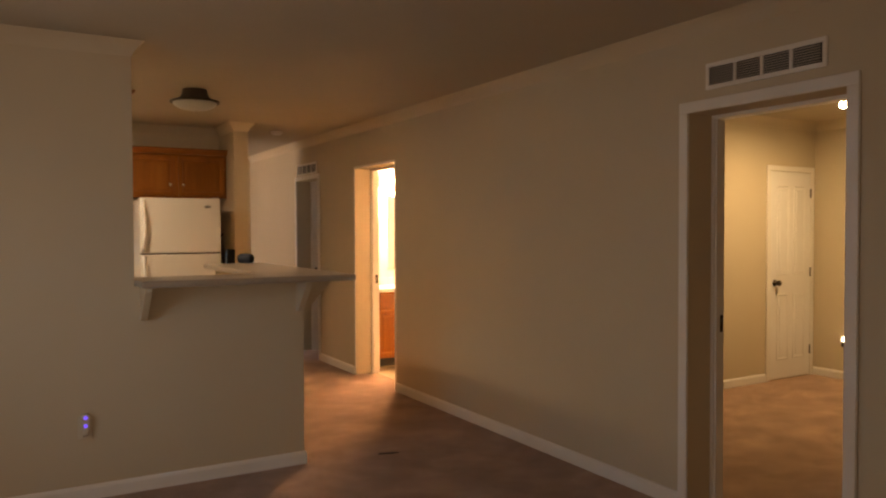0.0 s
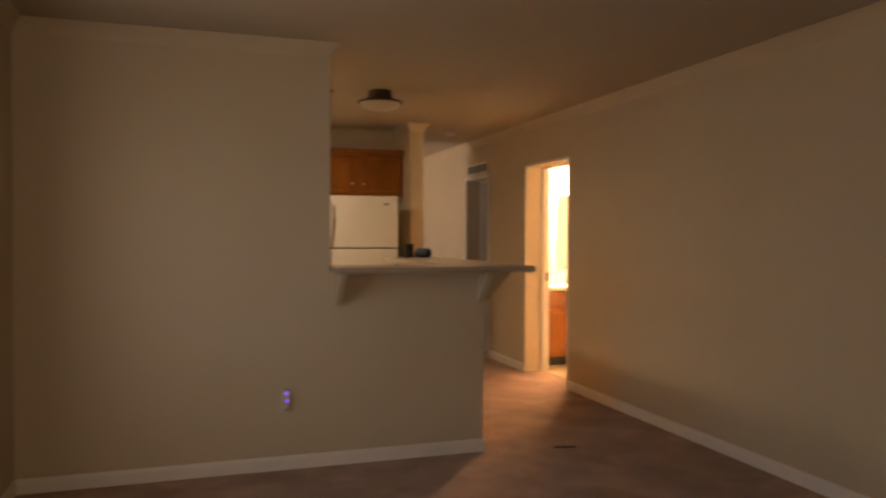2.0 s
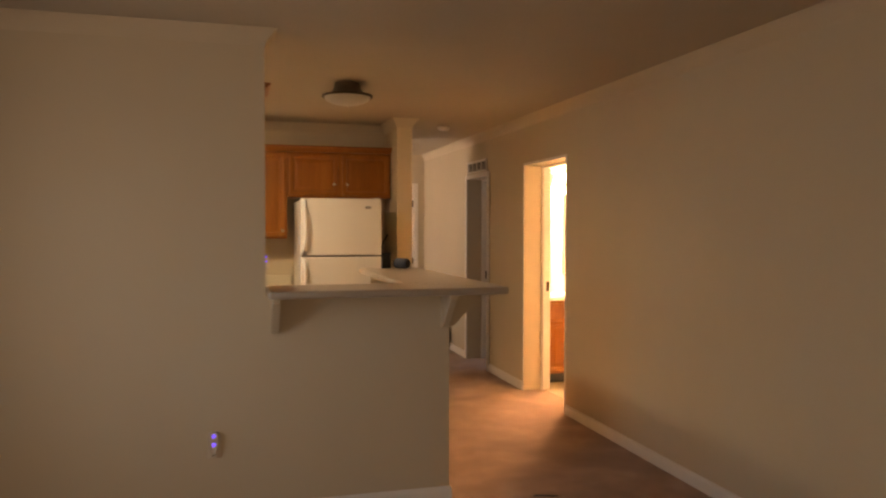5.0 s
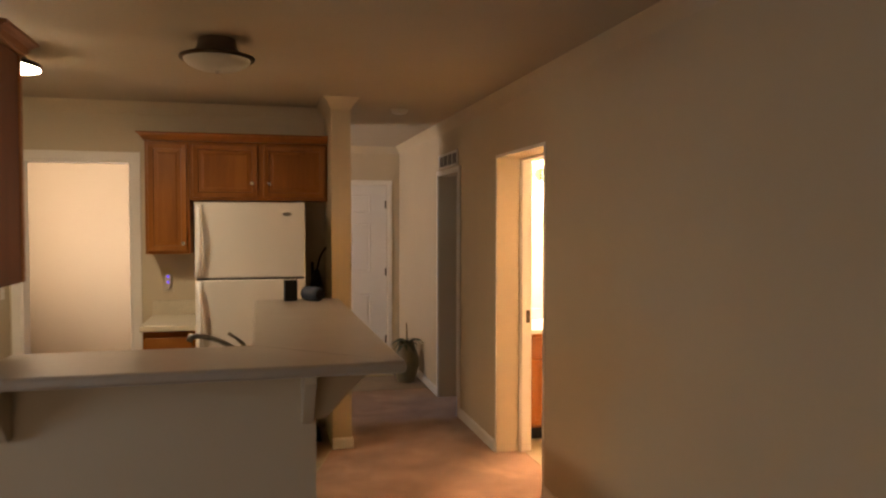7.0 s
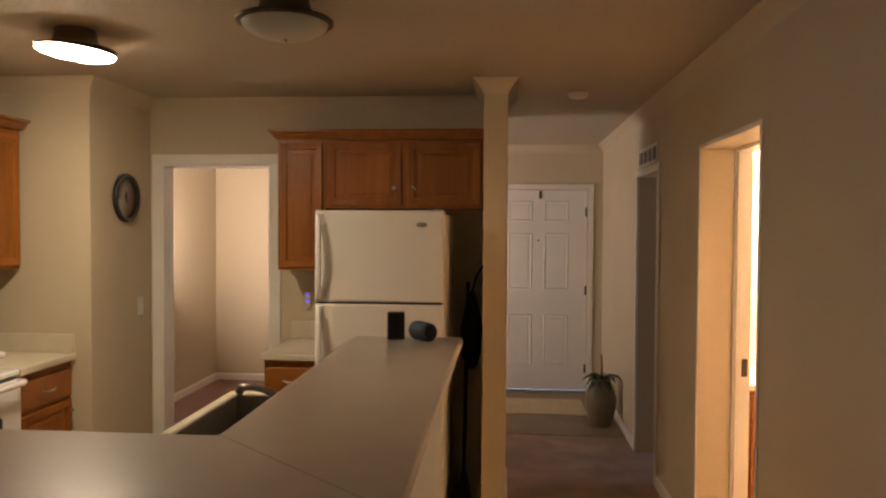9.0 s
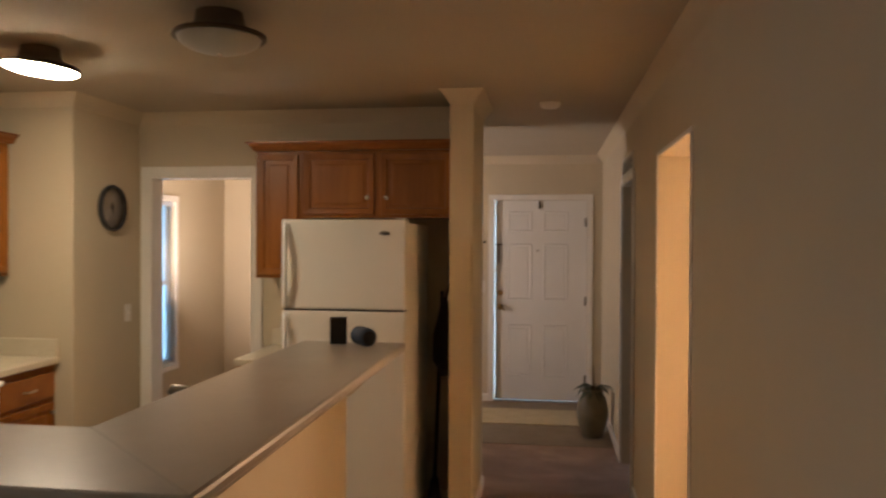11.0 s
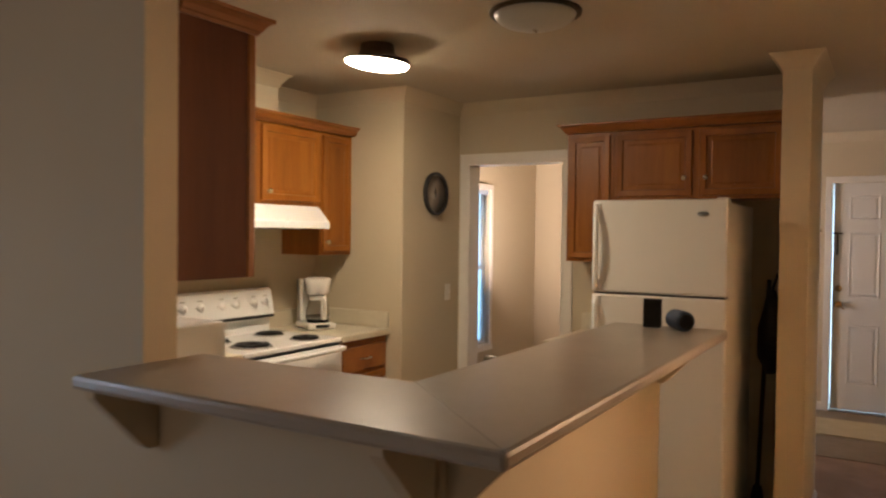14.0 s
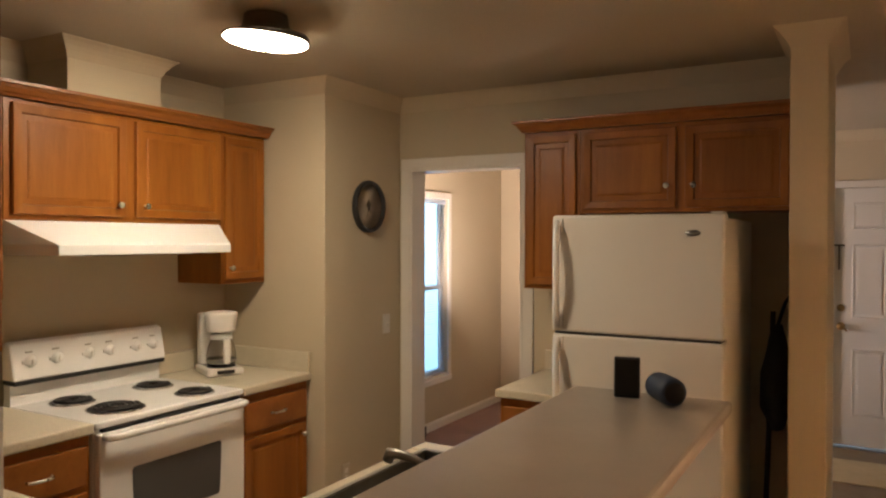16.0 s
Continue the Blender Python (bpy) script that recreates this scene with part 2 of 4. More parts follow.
def prism(points, axis, a, b, bm=None, bevel=0.0):
    """An outline extruded along an axis from a to b; points are the two other coordinates in x, y, z order."""
    bm = bm or bmesh.new()

    def at(p, q, h):
        return {"x": (h, p, q), "y": (p, h, q), "z": (p, q, h)}[axis]

    lo = [bm.verts.new(at(p, q, a)) for p, q in points]
    hi = [bm.verts.new(at(p, q, b)) for p, q in points]
    fs = [bm.faces.new(lo), bm.faces.new(hi)]
    for i in range(len(points)):
        j = (i + 1) % len(points)
        fs.append(bm.faces.new((lo[i], lo[j], hi[j], hi[i])))
    bmesh.ops.recalc_face_normals(bm, faces=fs)
    if bevel:
        es = {e for f in fs for e in f.edges}
        bmesh.ops.bevel(bm, geom=list(es), offset=bevel, segments=2, profile=0.5, affect="EDGES")
    return bm


def turned(profile, segments=32, bm=None, m=None):
    """A profile of (radius, height) turned round z; a radius of 0 closes it."""
    bm = bm or bmesh.new()
    rings = []
    for r, z in profile:
        if r < 1e-6:
            rings.append([bm.verts.new((0, 0, z))])
        else:
            rings.append([bm.verts.new((r * math.cos(2 * math.pi * k / segments), r * math.sin(2 * math.pi * k / segments), z)) for k in range(segments)])
    made = [v for ring in rings for v in ring]
    fs = []
    for p, q in zip(rings, rings[1:]):
        for k in range(segments):
            j = (k + 1) % segments
            quad = [p[k % len(p)], p[j % len(p)], q[j % len(q)], q[k % len(q)]]
            uniq = list(dict.fromkeys(quad))
            if len(uniq) > 2:
                fs.append(bm.faces.new(uniq))
    bmesh.ops.recalc_face_normals(bm, faces=fs)
    for f in fs:
        f.smooth = True
    if m is not None:
        bmesh.ops.transform(bm, matrix=m, verts=made)
    return bm


def tube(points, radius, segments=10, bm=None):
    """A round bar along a line of points."""
    bm = bm or bmesh.new()
    pts = [Vector(p) for p in points]
    rings, side = [], None
    for i, p in enumerate(pts):
        d = (pts[min(i + 1, len(pts) - 1)] - pts[max(i - 1, 0)]).normalized()
        if side is None:
            side = d.orthogonal().normalized()
        side = (side - d * side.dot(d)).normalized()
        up = d.cross(side)
        r = radius[i] if hasattr(radius, "__len__") else radius
        rings.append([bm.verts.new(p + r * (math.cos(2 * math.pi * k / segments) * side + math.sin(2 * math.pi * k / segments) * up)) for k in range(segments)])
    fs = [bm.faces.new(rings[0]), bm.faces.new(rings[-1])]
    for a, b in zip(rings, rings[1:]):
        for k in range(segments):
            j = (k + 1) % segments
            fs.append(bm.faces.new((a[k], a[j], b[j], b[k])))
    bmesh.ops.recalc_face_normals(bm, faces=fs)
    for f in fs[2:]:
        f.smooth = True
    return bm


def mesh_of(name, bm, mat):
    me = bpy.data.meshes.new(name)
    bm.to_mesh(me)
    bm.free()
    me.materials.append(mat)
    return me


def part(name, bm, mat, parent=None, label=""):
    ob = new(name, mesh_of(name, bm, mat))
    ob.parent = parent
    return tagged(ob, label) if label else ob


def thing(name, label, category, m=None, group=""):
    ob = new(name)
    ob.empty_display_size = 0.1
    if m is not None:
        ob.matrix_world = m
    return tagged(ob, label, category, group)


def setting(name, bm, mat, label, category):
    return tagged(part(name, bm, mat), label, category, kind="structure")


def wall_y(bm, x0, x1, y0, y1, z0, z1, holes=()):
    """A wall that runs along y, from y0 to y1, with holes (y0, y1, z0, z1)."""
    at = y0
    for a, b, c, d in sorted(holes):
        solid(bm, x0, at, z0, x1, a, z1)
        if c > z0:
            solid(bm, x0, a, z0, x1, b, c)
        if d < z1:
            solid(bm, x0, a, d, x1, b, z1)
        at = b
    solid(bm, x0, at, z0, x1, y1, z1)
    return bm


def wall_x(bm, y0, y1, x0, x1, z0, z1, holes=()):
    at = x0
    for a, b, c, d in sorted(holes):
        solid(bm, at, y0, z0, a, y1, z1)
        if c > z0:
            solid(bm, a, y0, z0, b, y1, c)
        if d < z1:
            solid(bm, a, y0, d, b, y1, z1)
        at = b
    solid(bm, at, y0, z0, x1, y1, z1)
    return bm


# ---------------------------------------------------------------- structure
LEFT = -4.11
BELOW = FLOOR - 0.03
BED, BATH, UTIL = (-2.624, -1.784, BELOW, 2.04), (1.60, 2.486, BELOW, 2.06), (3.51, 4.225, BELOW, 2.035)
TOP = CEIL + 0.02
setting("wall_east", wall_y(bmesh.new(), 0.0, 0.25, -6.2, 6.23, FLOOR - 0.03, TOP, (BED, BATH, UTIL)), PAINT, "long beige painted wall with three doorways", "wall")
WIN1, WIN2 = (-1.95, -1.03, 0.50, 2.00), (4.34, 5.345, 0.43, 1.99)
setting("wall_west", wall_y(bmesh.new(), LEFT - 0.10, LEFT, -6.2, 6.47, FLOOR - 0.03, TOP, (WIN1, WIN2)), PAINT, "beige painted outer wall with windows", "wall")
# opening for the assumed rear window, which is never in view
REAR = (-4.02, -2.38, 0.55, 2.1)
setting("wall_rear", wall_x(bmesh.new(), -6.34, -6.2, LEFT - 0.14, 4.4, FLOOR - 0.03, TOP, (REAR,)), PAINT, "plain beige rear wall of the living room", "wall")
setting("wall_living", box(LEFT, 0.0, FLOOR - 0.03, -2.43, 0.115, TOP), PAINT, "beige painted wall between living room and kitchen", "wall")
hw = bmesh.new()
solid(hw, -2.43, 0.0, FLOOR - 0.03, -1.445, 0.115, 1.136)
solid(hw, -1.56, 0.115, FLOOR - 0.03, -1.445, 1.79, 1.136)
setting("wall_half", hw, PAINT, "beige painted half wall under the breakfast bar", "half wall")
KD = (-3.286, -2.536, BELOW, 2.065)
setting("wall_kitchen", wall_x(bmesh.new(), 3.42, 3.54, LEFT, -0.982, FLOOR - 0.03, TOP, (KD,)), PAINT, "beige painted kitchen wall with a cased doorway", "wall")
setting("wall_pantry", box(LEFT, 2.68, FLOOR - 0.03, -3.365, 3.42, TOP, bevel=0.003), PAINT, "beige boxed-out corner of the kitchen", "wall")
setting("wall_stub", box(-1.121, 2.845, FLOOR - 0.03, -0.982, 3.42, TOP, bevel=0.004), PAINT, "narrow beige wall end beside the refrigerator", "wall")
setting("wall_hall", box(-1.42, 3.54, FLOOR - 0.03, -1.30, 4.30, TOP), PAINT, "beige painted hall wall beside the opening to the far room", "wall")
FD = (-1.088, -0.148, BELOW, 2.048)
setting("wall_entry", wall_x(bmesh.new(), 6.23, 6.40, -1.42, 3.3, FLOOR - 0.03, TOP, (FD,)), PAINT, "beige painted entry wall round the front door", "wall")
setting("wall_dining", box(LEFT - 0.14, 6.47, FLOOR - 0.03, -1.42, 6.6, TOP), PAINT, "pinkish beige wall of the far room", "wall")
# rooms behind the long wall
setting("wall_bedroom_north", box(0.25, 0.12, FLOOR - 0.03, 4.4, 0.24, TOP), PAINT, "cream painted bedroom wall", "wall")
setting("wall_bedroom_east", box(3.955, -6.2, FLOOR - 0.03, 4.1, 0.12, TOP), PAINT, "cream painted bedroom wall", "wall")
setting("wall_bath_south", box(0.25, 1.05, FLOOR - 0.03, 2.5, 1.17, TOP), DOORPAINT, "bathroom wall", "wall")
setting("wall_bath_north", box(0.25, 3.27, FLOOR - 0.03, 3.2, 3.39, TOP), DOORPAINT, "bathroom wall behind the vanity", "wall")
setting("wall_bath_east", box(2.4, 1.17, FLOOR - 0.03, 2.52, 3.27, TOP), DOORPAINT, "bathroom wall", "wall")
# assumed window opening, out of view, where the blue fill lamp stands
UW = (3.5, 4.46, 0.6, 2.0)
setting("wall_spare_east", wall_y(bmesh.new(), 3.2, 3.34, 3.27, 6.4, FLOOR - 0.03, TOP, (UW,)), PAINT, "spare room outer wall", "wall")
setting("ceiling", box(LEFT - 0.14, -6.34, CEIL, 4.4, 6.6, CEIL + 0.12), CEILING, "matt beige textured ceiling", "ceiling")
setting("floor_carpet", box(LEFT - 0.14, -6.34, FLOOR - 0.1, 4.4, 6.6, FLOOR), CARPET, "worn tan carpet with tread marks", "carpet")
kf = prism([(LEFT, 0.115), (-1.445, 0.115), (-1.445, 1.79), (-1.121, 2.845), (-1.121, 3.42), (LEFT, 3.42)], "z", FLOOR, FLOOR + 0.004)
setting("floor_kitchen", kf, VINYL, "cream vinyl kitchen floor", "floor")
setting("floor_entry", box(-1.30, 4.62, FLOOR, 0.0, 6.23, FLOOR + 0.004), ENTRY, "taupe vinyl entry floor", "floor")
setting("floor_bath", box(0.20, 1.17, FLOOR, 2.4, 3.27, FLOOR + 0.004), VINYL, "cream vinyl bathroom floor", "floor")
setting("floor_far_room", box(LEFT, 3.50, FLOOR, -1.42, 6.47, FLOOR + 0.004), PINKCARPET, "rose carpet of the far room", "carpet")
setting("ground", box(-60, -60, FLOOR - 0.75, 60, 60, FLOOR - 0.65), GRASS, "grass outside the windows", "ground")


def baseboard(name, axis, a, b, at, out, z=FLOOR):
    """A baseboard along x or y from a to b, against the face at `at`, standing out by the sign of `out`."""
    t = 0.013 * out
    prof = [(at, z), (at + t, z), (at + t, z + 0.062), (at + t * 0.45, z + 0.078), (at, z + 0.08)]
    bm = prism(prof, axis, a, b) if axis == "y" else prism(prof, "x", a, b)
    return setting("baseboard", bm, TRIM, "white painted baseboard", "baseboard")


baseboard("b", "y", -6.2, BED[0] - 0.056, 0.0, -1)
baseboard("b", "y", BED[1] + 0.056, BATH[0] - 0.03, 0.0, -1)
baseboard("b", "y", BATH[1] + 0.03, UTIL[0] - 0.05, 0.0, -1)
baseboard("b", "y", UTIL[1] + 0.05, 6.23, 0.0, -1)
baseboard("b", "y", -6.2, 0.0, LEFT, 1)
baseboard("b", "x", LEFT, -1.445, 0.0, -1)
baseboard("b", "y", -0.013, 1.79, -1.445, 1)
baseboard("b", "x", -1.121, -0.982, 2.845, -1)
baseboard("b", "y", 2.832, 3.54, -0.982, 1)
baseboard("b", "x", -1.30, FD[0] - 0.055, 6.23, -1)
baseboard("b", "x", 0.25, 3.20, 0.12, -1)
baseboard("b", "y", -6.2, 0.12, 3.955, -1)
baseboard("b", "y", 3.54, 6.47, LEFT, 1)
baseboard("b", "x", LEFT, -1.42, 6.47, -1)
baseboard("b", "y", 2.68, 3.36, -3.365, 1)


def swept(pts, profile, bm=None):
    """A profile of (out, up) carried along a line with mitred corners; out is to the right of travel."""
    bm = bm or bmesh.new()
    rings = []
    for i, (x, y, z) in enumerate(pts):
        p = Vector((x, y))
        ways = [(p - Vector(pts[i - 1][:2])).normalized()] if i else []
        ways += [(Vector(pts[i + 1][:2]) - p).normalized()] if i < len(pts) - 1 else []
        outs = [Vector((d.y, -d.x)) for d in ways]
        n = outs[0] if len(outs) == 1 else (outs[0] + outs[1]) / (1 + outs[0].dot(outs[1]))
        rings.append([bm.verts.new((x + n.x * o, y + n.y * o, z + u)) for o, u in profile])
    fs = [bm.faces.new(rings[0]), bm.faces.new(rings[-1])]
    for a, b in zip(rings, rings[1:]):
        for k in range(len(profile)):
            j = (k + 1) % len(profile)
            fs.append(bm.faces.new((a[k], a[j], b[j], b[k])))
    bmesh.ops.recalc_face_normals(bm, faces=fs)
    return bm


COVE = [(0.0, 0.0), (0.062, 0.0), (0.060, -0.004), (0.046, -0.015), (0.030, -0.032), (0.016, -0.052), (0.006, -0.070), (0.0, -0.082)]


def crown(*pts):
    """A small cove between wall and ceiling along a line in plan."""
    return setting("trim", swept([(x, y, CEIL) for x, y in pts], COVE), PAINT, "small beige ceiling cove", "trim")


crown((0.0, 6.23), (0.0, -6.2))
crown((LEFT, -6.2), (LEFT, 0.0), (-2.43, 0.0), (-2.43, 0.115), (LEFT, 0.115), (LEFT, 2.68), (-3.365, 2.68), (-3.365, 3.42), (-1.121, 3.42), (-1.121, 2.845), (-0.982, 2.845), (-0.982, 3.54))
crown((-1.42, 6.23), (0.0, 6.23))
crown((0.25, 0.12), (3.955, 0.12), (3.955, -6.2))


def casing(name, axis, a, b, top, at, out, w=0.056, t=0.016, label="white painted door casing", inner=True):
    """Trim round a door opening from a to b in a wall face at `at`."""
    ob = thing(name, label, "door casing")
    lo, hi = sorted((at, at + t * out))

    def bar(p0, p1, z0, z1):
        return box(lo, p0, z0, hi, p1, z1, bevel=0.004) if axis == "y" else box(p0, lo, z0, p1, hi, z1, bevel=0.004)

    part("side_trim", bar(a - w, a, FLOOR, top), TRIM, ob)
    part("side_trim", bar(b, b + w, FLOOR, top), TRIM, ob)
    part("head_trim", bar(a - w, b + w, top, top + w), TRIM, ob)
    return tagged(ob, kind="structure")


casing("door_casing", "y", BED[0], BED[1], BED[3], 0.0, -1)
casing("door_casing", "y", BATH[0], BATH[1], BATH[3], 0.0, -1, w=0.022, t=0.008)
casing("door_casing", "y", UTIL[0], UTIL[1], UTIL[3], 0.0, -1, w=0.048)
casing("door_casing", "x", KD[0], KD[1], KD[3], 3.42, -1, w=0.064)
casing("door_casing", "x", FD[0], FD[1], FD[3], 6.23, -1, w=0.056)


lining = thing("door_lining", "white painted lining of the kitchen doorway", "door lining")
part("side", box(KD[0], 3.405, FLOOR, KD[0] + 0.016, 3.56, KD[3] - 0.016), TRIM, lining)
part("side", box(KD[1] - 0.016, 3.405, FLOOR, KD[1], 3.56, KD[3] - 0.016), TRIM, lining)
part("head", box(KD[0], 3.405, KD[3] - 0.016, KD[1], 3.56, KD[3]), TRIM, lining)
tagged(lining, kind="structure")


def inner_jamb(y0, y1, top, x0, x1):
    """The hung door's frame at the inner side of a deep opening, with its strike plate."""
    ob = thing("door_frame", "white painted inner door frame with a strike plate", "door frame")
    part("jamb", box(x0, y1 - 0.018, FLOOR, x1, y1 + 0.0, top, bevel=0.002), TRIM, ob)
    part("jamb", box(x0, y0, FLOOR, x1, y0 + 0.018, top, bevel=0.002), TRIM, ob)
    part("head", box(x0, y0 + 0.018, top - 0.018, x1, y1 - 0.018, top, bevel=0.002), TRIM, ob)
    part("door_stop", box(x0 + 0.01, y1 - 0.03, FLOOR, x0 + 0.04, y1 - 0.018, top - 0.018, bevel=0.002), TRIM, ob)
    part("strike_plate", box(x0 + 0.045, y1 - 0.021, 0.90, x0 + 0.075, y1 - 0.018, 0.99, bevel=0.001), BRONZE, ob, "dark strike plate")
    return tagged(ob, kind="structure")


inner_jamb(BED[0], BED[1], BED[3], 0.165, 0.25)
inner_jamb(BATH[0], BATH[1], BATH[3], 0.165, 0.253)
inner_jamb(UTIL[0], UTIL[1], UTIL[3], 0.165, 0.25)

# ---------------------------------------------------------------- repeated kinds of thing


def cabinet_door(parent, x0, z0, w, h, knob=None, name="door", panel=True):
    """A raised-panel oak door on a cabinet front at local y = 0, with an optional knob at (x, z)."""
    f = 0.052 if panel else 0.0
    bm = box(x0, -0.018, z0, x0 + w, 0.0, z0 + h)
    if panel:
        bm.faces.ensure_lookup_table()
        front = min(bm.faces, key=lambda c: c.calc_center_median().y)
        bmesh.ops.inset_region(bm, faces=[front], thickness=f)
        for v in front.verts:
            v.co.y = -0.0145
        bmesh.ops.inset_region(bm, faces=[front], thickness=0.006)
        for v in front.verts:
            v.co.y = -0.0045
        outer = [e for e in bm.edges if all(v.co.y < -0.0175 for v in e.verts) and (all(abs(v.co.x - x0) < 1e-5 for v in e.verts) or all(abs(v.co.x - x0 - w) < 1e-5 for v in e.verts) or all(abs(v.co.z - z0) < 1e-5 for v in e.verts) or all(abs(v.co.z - z0 - h) < 1e-5 for v in e.verts))]
        bmesh.ops.bevel(bm, geom=outer, offset=0.005, segments=2, profile=0.5, affect="EDGES")
    else:
        bmesh.ops.bevel(bm, geom=list(bm.edges), offset=0.006, segments=2, profile=0.5, affect="EDGES")
    door = part(name, bm, OAK if panel else OAK_X, parent)
    if panel:
        g = f + 0.012
        pm = box(x0 + g, -0.0058, z0 + g, x0 + w - g, -0.004, z0 + h - g)
        field = min(pm.faces, key=lambda c: c.calc_center_median().y)
        bmesh.ops.inset_region(pm, faces=[field], thickness=0.014)
        for v in field.verts:
            v.co.y = -0.0085
        part("panel", pm, OAK, door)
    if knob:
        kx, kz = knob
        part("knob", turned([(0.0, 0.0), (0.006, 0.0), (0.0055, 0.012), (0.010, 0.017), (0.0145, 0.022), (0.013, 0.028), (0.006, 0.031), (0, 0.0315)], 16, m=pose(kx, -0.018, kz, 90, 0, 0)), CHROME, door, "brushed nickel knob")
    return door


def drawer_front(parent, x0, z0, w, h):
    ob = cabinet_door(parent, x0, z0, w, h, name="drawer", panel=False)
    mid = x0 + w / 2
    pull = [(mid - 0.048, -0.018, z0 + h / 2), (mid - 0.046, -0.034, z0 + h / 2), (mid - 0.030, -0.044, z0 + h / 2), (mid, -0.047, z0 + h / 2), (mid + 0.030, -0.044, z0 + h / 2), (mid + 0.046, -0.034, z0 + h / 2), (mid + 0.048, -0.018, z0 + h / 2)]
    part("pull", tube(pull, 0.0055), CHROME, ob, "brushed nickel drawer pull")
    return ob


def cabinet(name, label, m, w, d, h, doors=(), drawers=(), toe=False, group="kitchen cabinets", body=None):
    """A cabinet with its front at local y = 0, its back at y = d; doors are (x, z, w, h, knob)."""
    ob = thing(name, label, "cabinet", m, group)
    z = 0.095 if toe else 0.0
    part("body", box(0, 0.001, z, w, d, h, bevel=0.002), body or OAK, ob)
    if toe:
        part("toe_kick", box(0.0, 0.06, 0, w, d, z), BLACK, ob, "black recessed toe kick")
    for x, z0, dw, dh, knob in doors:
        cabinet_door(ob, x, z0, dw, dh, knob)
    for x, z0, dw, dh in drawers:
        drawer_front(ob, x, z0, dw, dh)
    return ob


def moulded_crown(parent, pts):
    """A stepped crown moulding along the top of a run; pts are the front line in plan, out to the left of travel."""
    prof = [(0.0, 0.0), (0.006, 0.0), (0.010, 0.010), (0.016, 0.014), (0.024, 0.030), (0.036, 0.040), (0.046, 0.044), (0.046, 0.056), (0.0, 0.056)]
    bm = swept(pts, prof)
    return part("crown", bm, OAK_X, parent, "stepped oak crown moulding")


def panelled_door(name, label, m, w, h, panels, t=0.04, group=""):
    """A moulded panel door with its face at local y = 0, x from 0 to w."""
    ob = thing(name, label, "door", m, group)
    part("slab", box(0, 0, 0, w, t, h, bevel=0.003), DOORPAINT, ob)
    for x0, z0, x1, z1 in panels:
        bm = bmesh.new()
        prism([(x0, 0.0), (x0 + 0.008, -0.0065), (x0 + 0.018, -0.003), (x0 + 0.024, 0.0)], "z", z0, z1, bm)
        prism([(x1, 0.0), (x1 - 0.008, -0.0065), (x1 - 0.018, -0.003), (x1 - 0.024, 0.0)], "z", z0, z1, bm)
        for a, s in ((z0, 1), (z1, -1)):
            prism([(0.0, a), (-0.0065, a + s * 0.008), (-0.003, a + s * 0.018), (0.0, a + s * 0.024)], "x", x0 + 0.01, x1 - 0.01, bm)
        solid(bm, x0 + 0.042, -0.0065, z0 + 0.042, x1 - 0.042, 0.001, z1 - 0.042, 0.002)
        part("panel", bm, DOORPAINT, ob)
    return ob


def door_knob(parent, x, z, mat, label):
    return part("knob", turned([(0, 0), (0.031, 0.0), (0.031, 0.006), (0.012, 0.012), (0.011, 0.03), (0.024, 0.04), (0.028, 0.052), (0.022, 0.064), (0, 0.067)], 20, m=pose(x, 0, z, 90, 0, 0)), mat, parent, label)


def wall_vent(label, m, w, h, bays):
    """A louvred return-air grille; local x along the wall, front towards -y."""
    ob = thing("wall_vent", label, "vent", m, "return-air vents")
    b = 0.022
    part("backing", box(b, -0.002, b, w - b, 0.0, h - b), BLACK, ob, "dark duct behind the louvres")
    fr = bmesh.new()
    solid(fr, 0, -0.012, 0, w, 0, b, 0.003)
    solid(fr, 0, -0.012, h - b, w, 0, h, 0.003)
    solid(fr, 0, -0.0115, b, b, 0, h - b, 0.003)
    solid(fr, w - b, -0.0115, b, w, 0, h - b, 0.003)
    step = (w - 2 * b) / bays
    for k in range(1, bays):
        solid(fr, b + k * step - 0.008, -0.0115, b, b + k * step + 0.008, 0, h - b, 0.002)
    part("frame", fr, TRIM, ob, "white painted metal frame")
    slat = mesh_of("slat", prism([(-0.0112, 0.0), (-0.0098, 0.0), (-0.0040, 0.0075), (-0.0054, 0.0075)], "x", 0.009, step - 0.009), LOUVRE)
    for k in range(bays):
        for j in range(7):
            s = new("slat", slat)
            s.parent = ob
            s.location = (b + k * step, 0, b + 0.004 + j * (h - 2 * b - 0.006) / 7)
    return ob


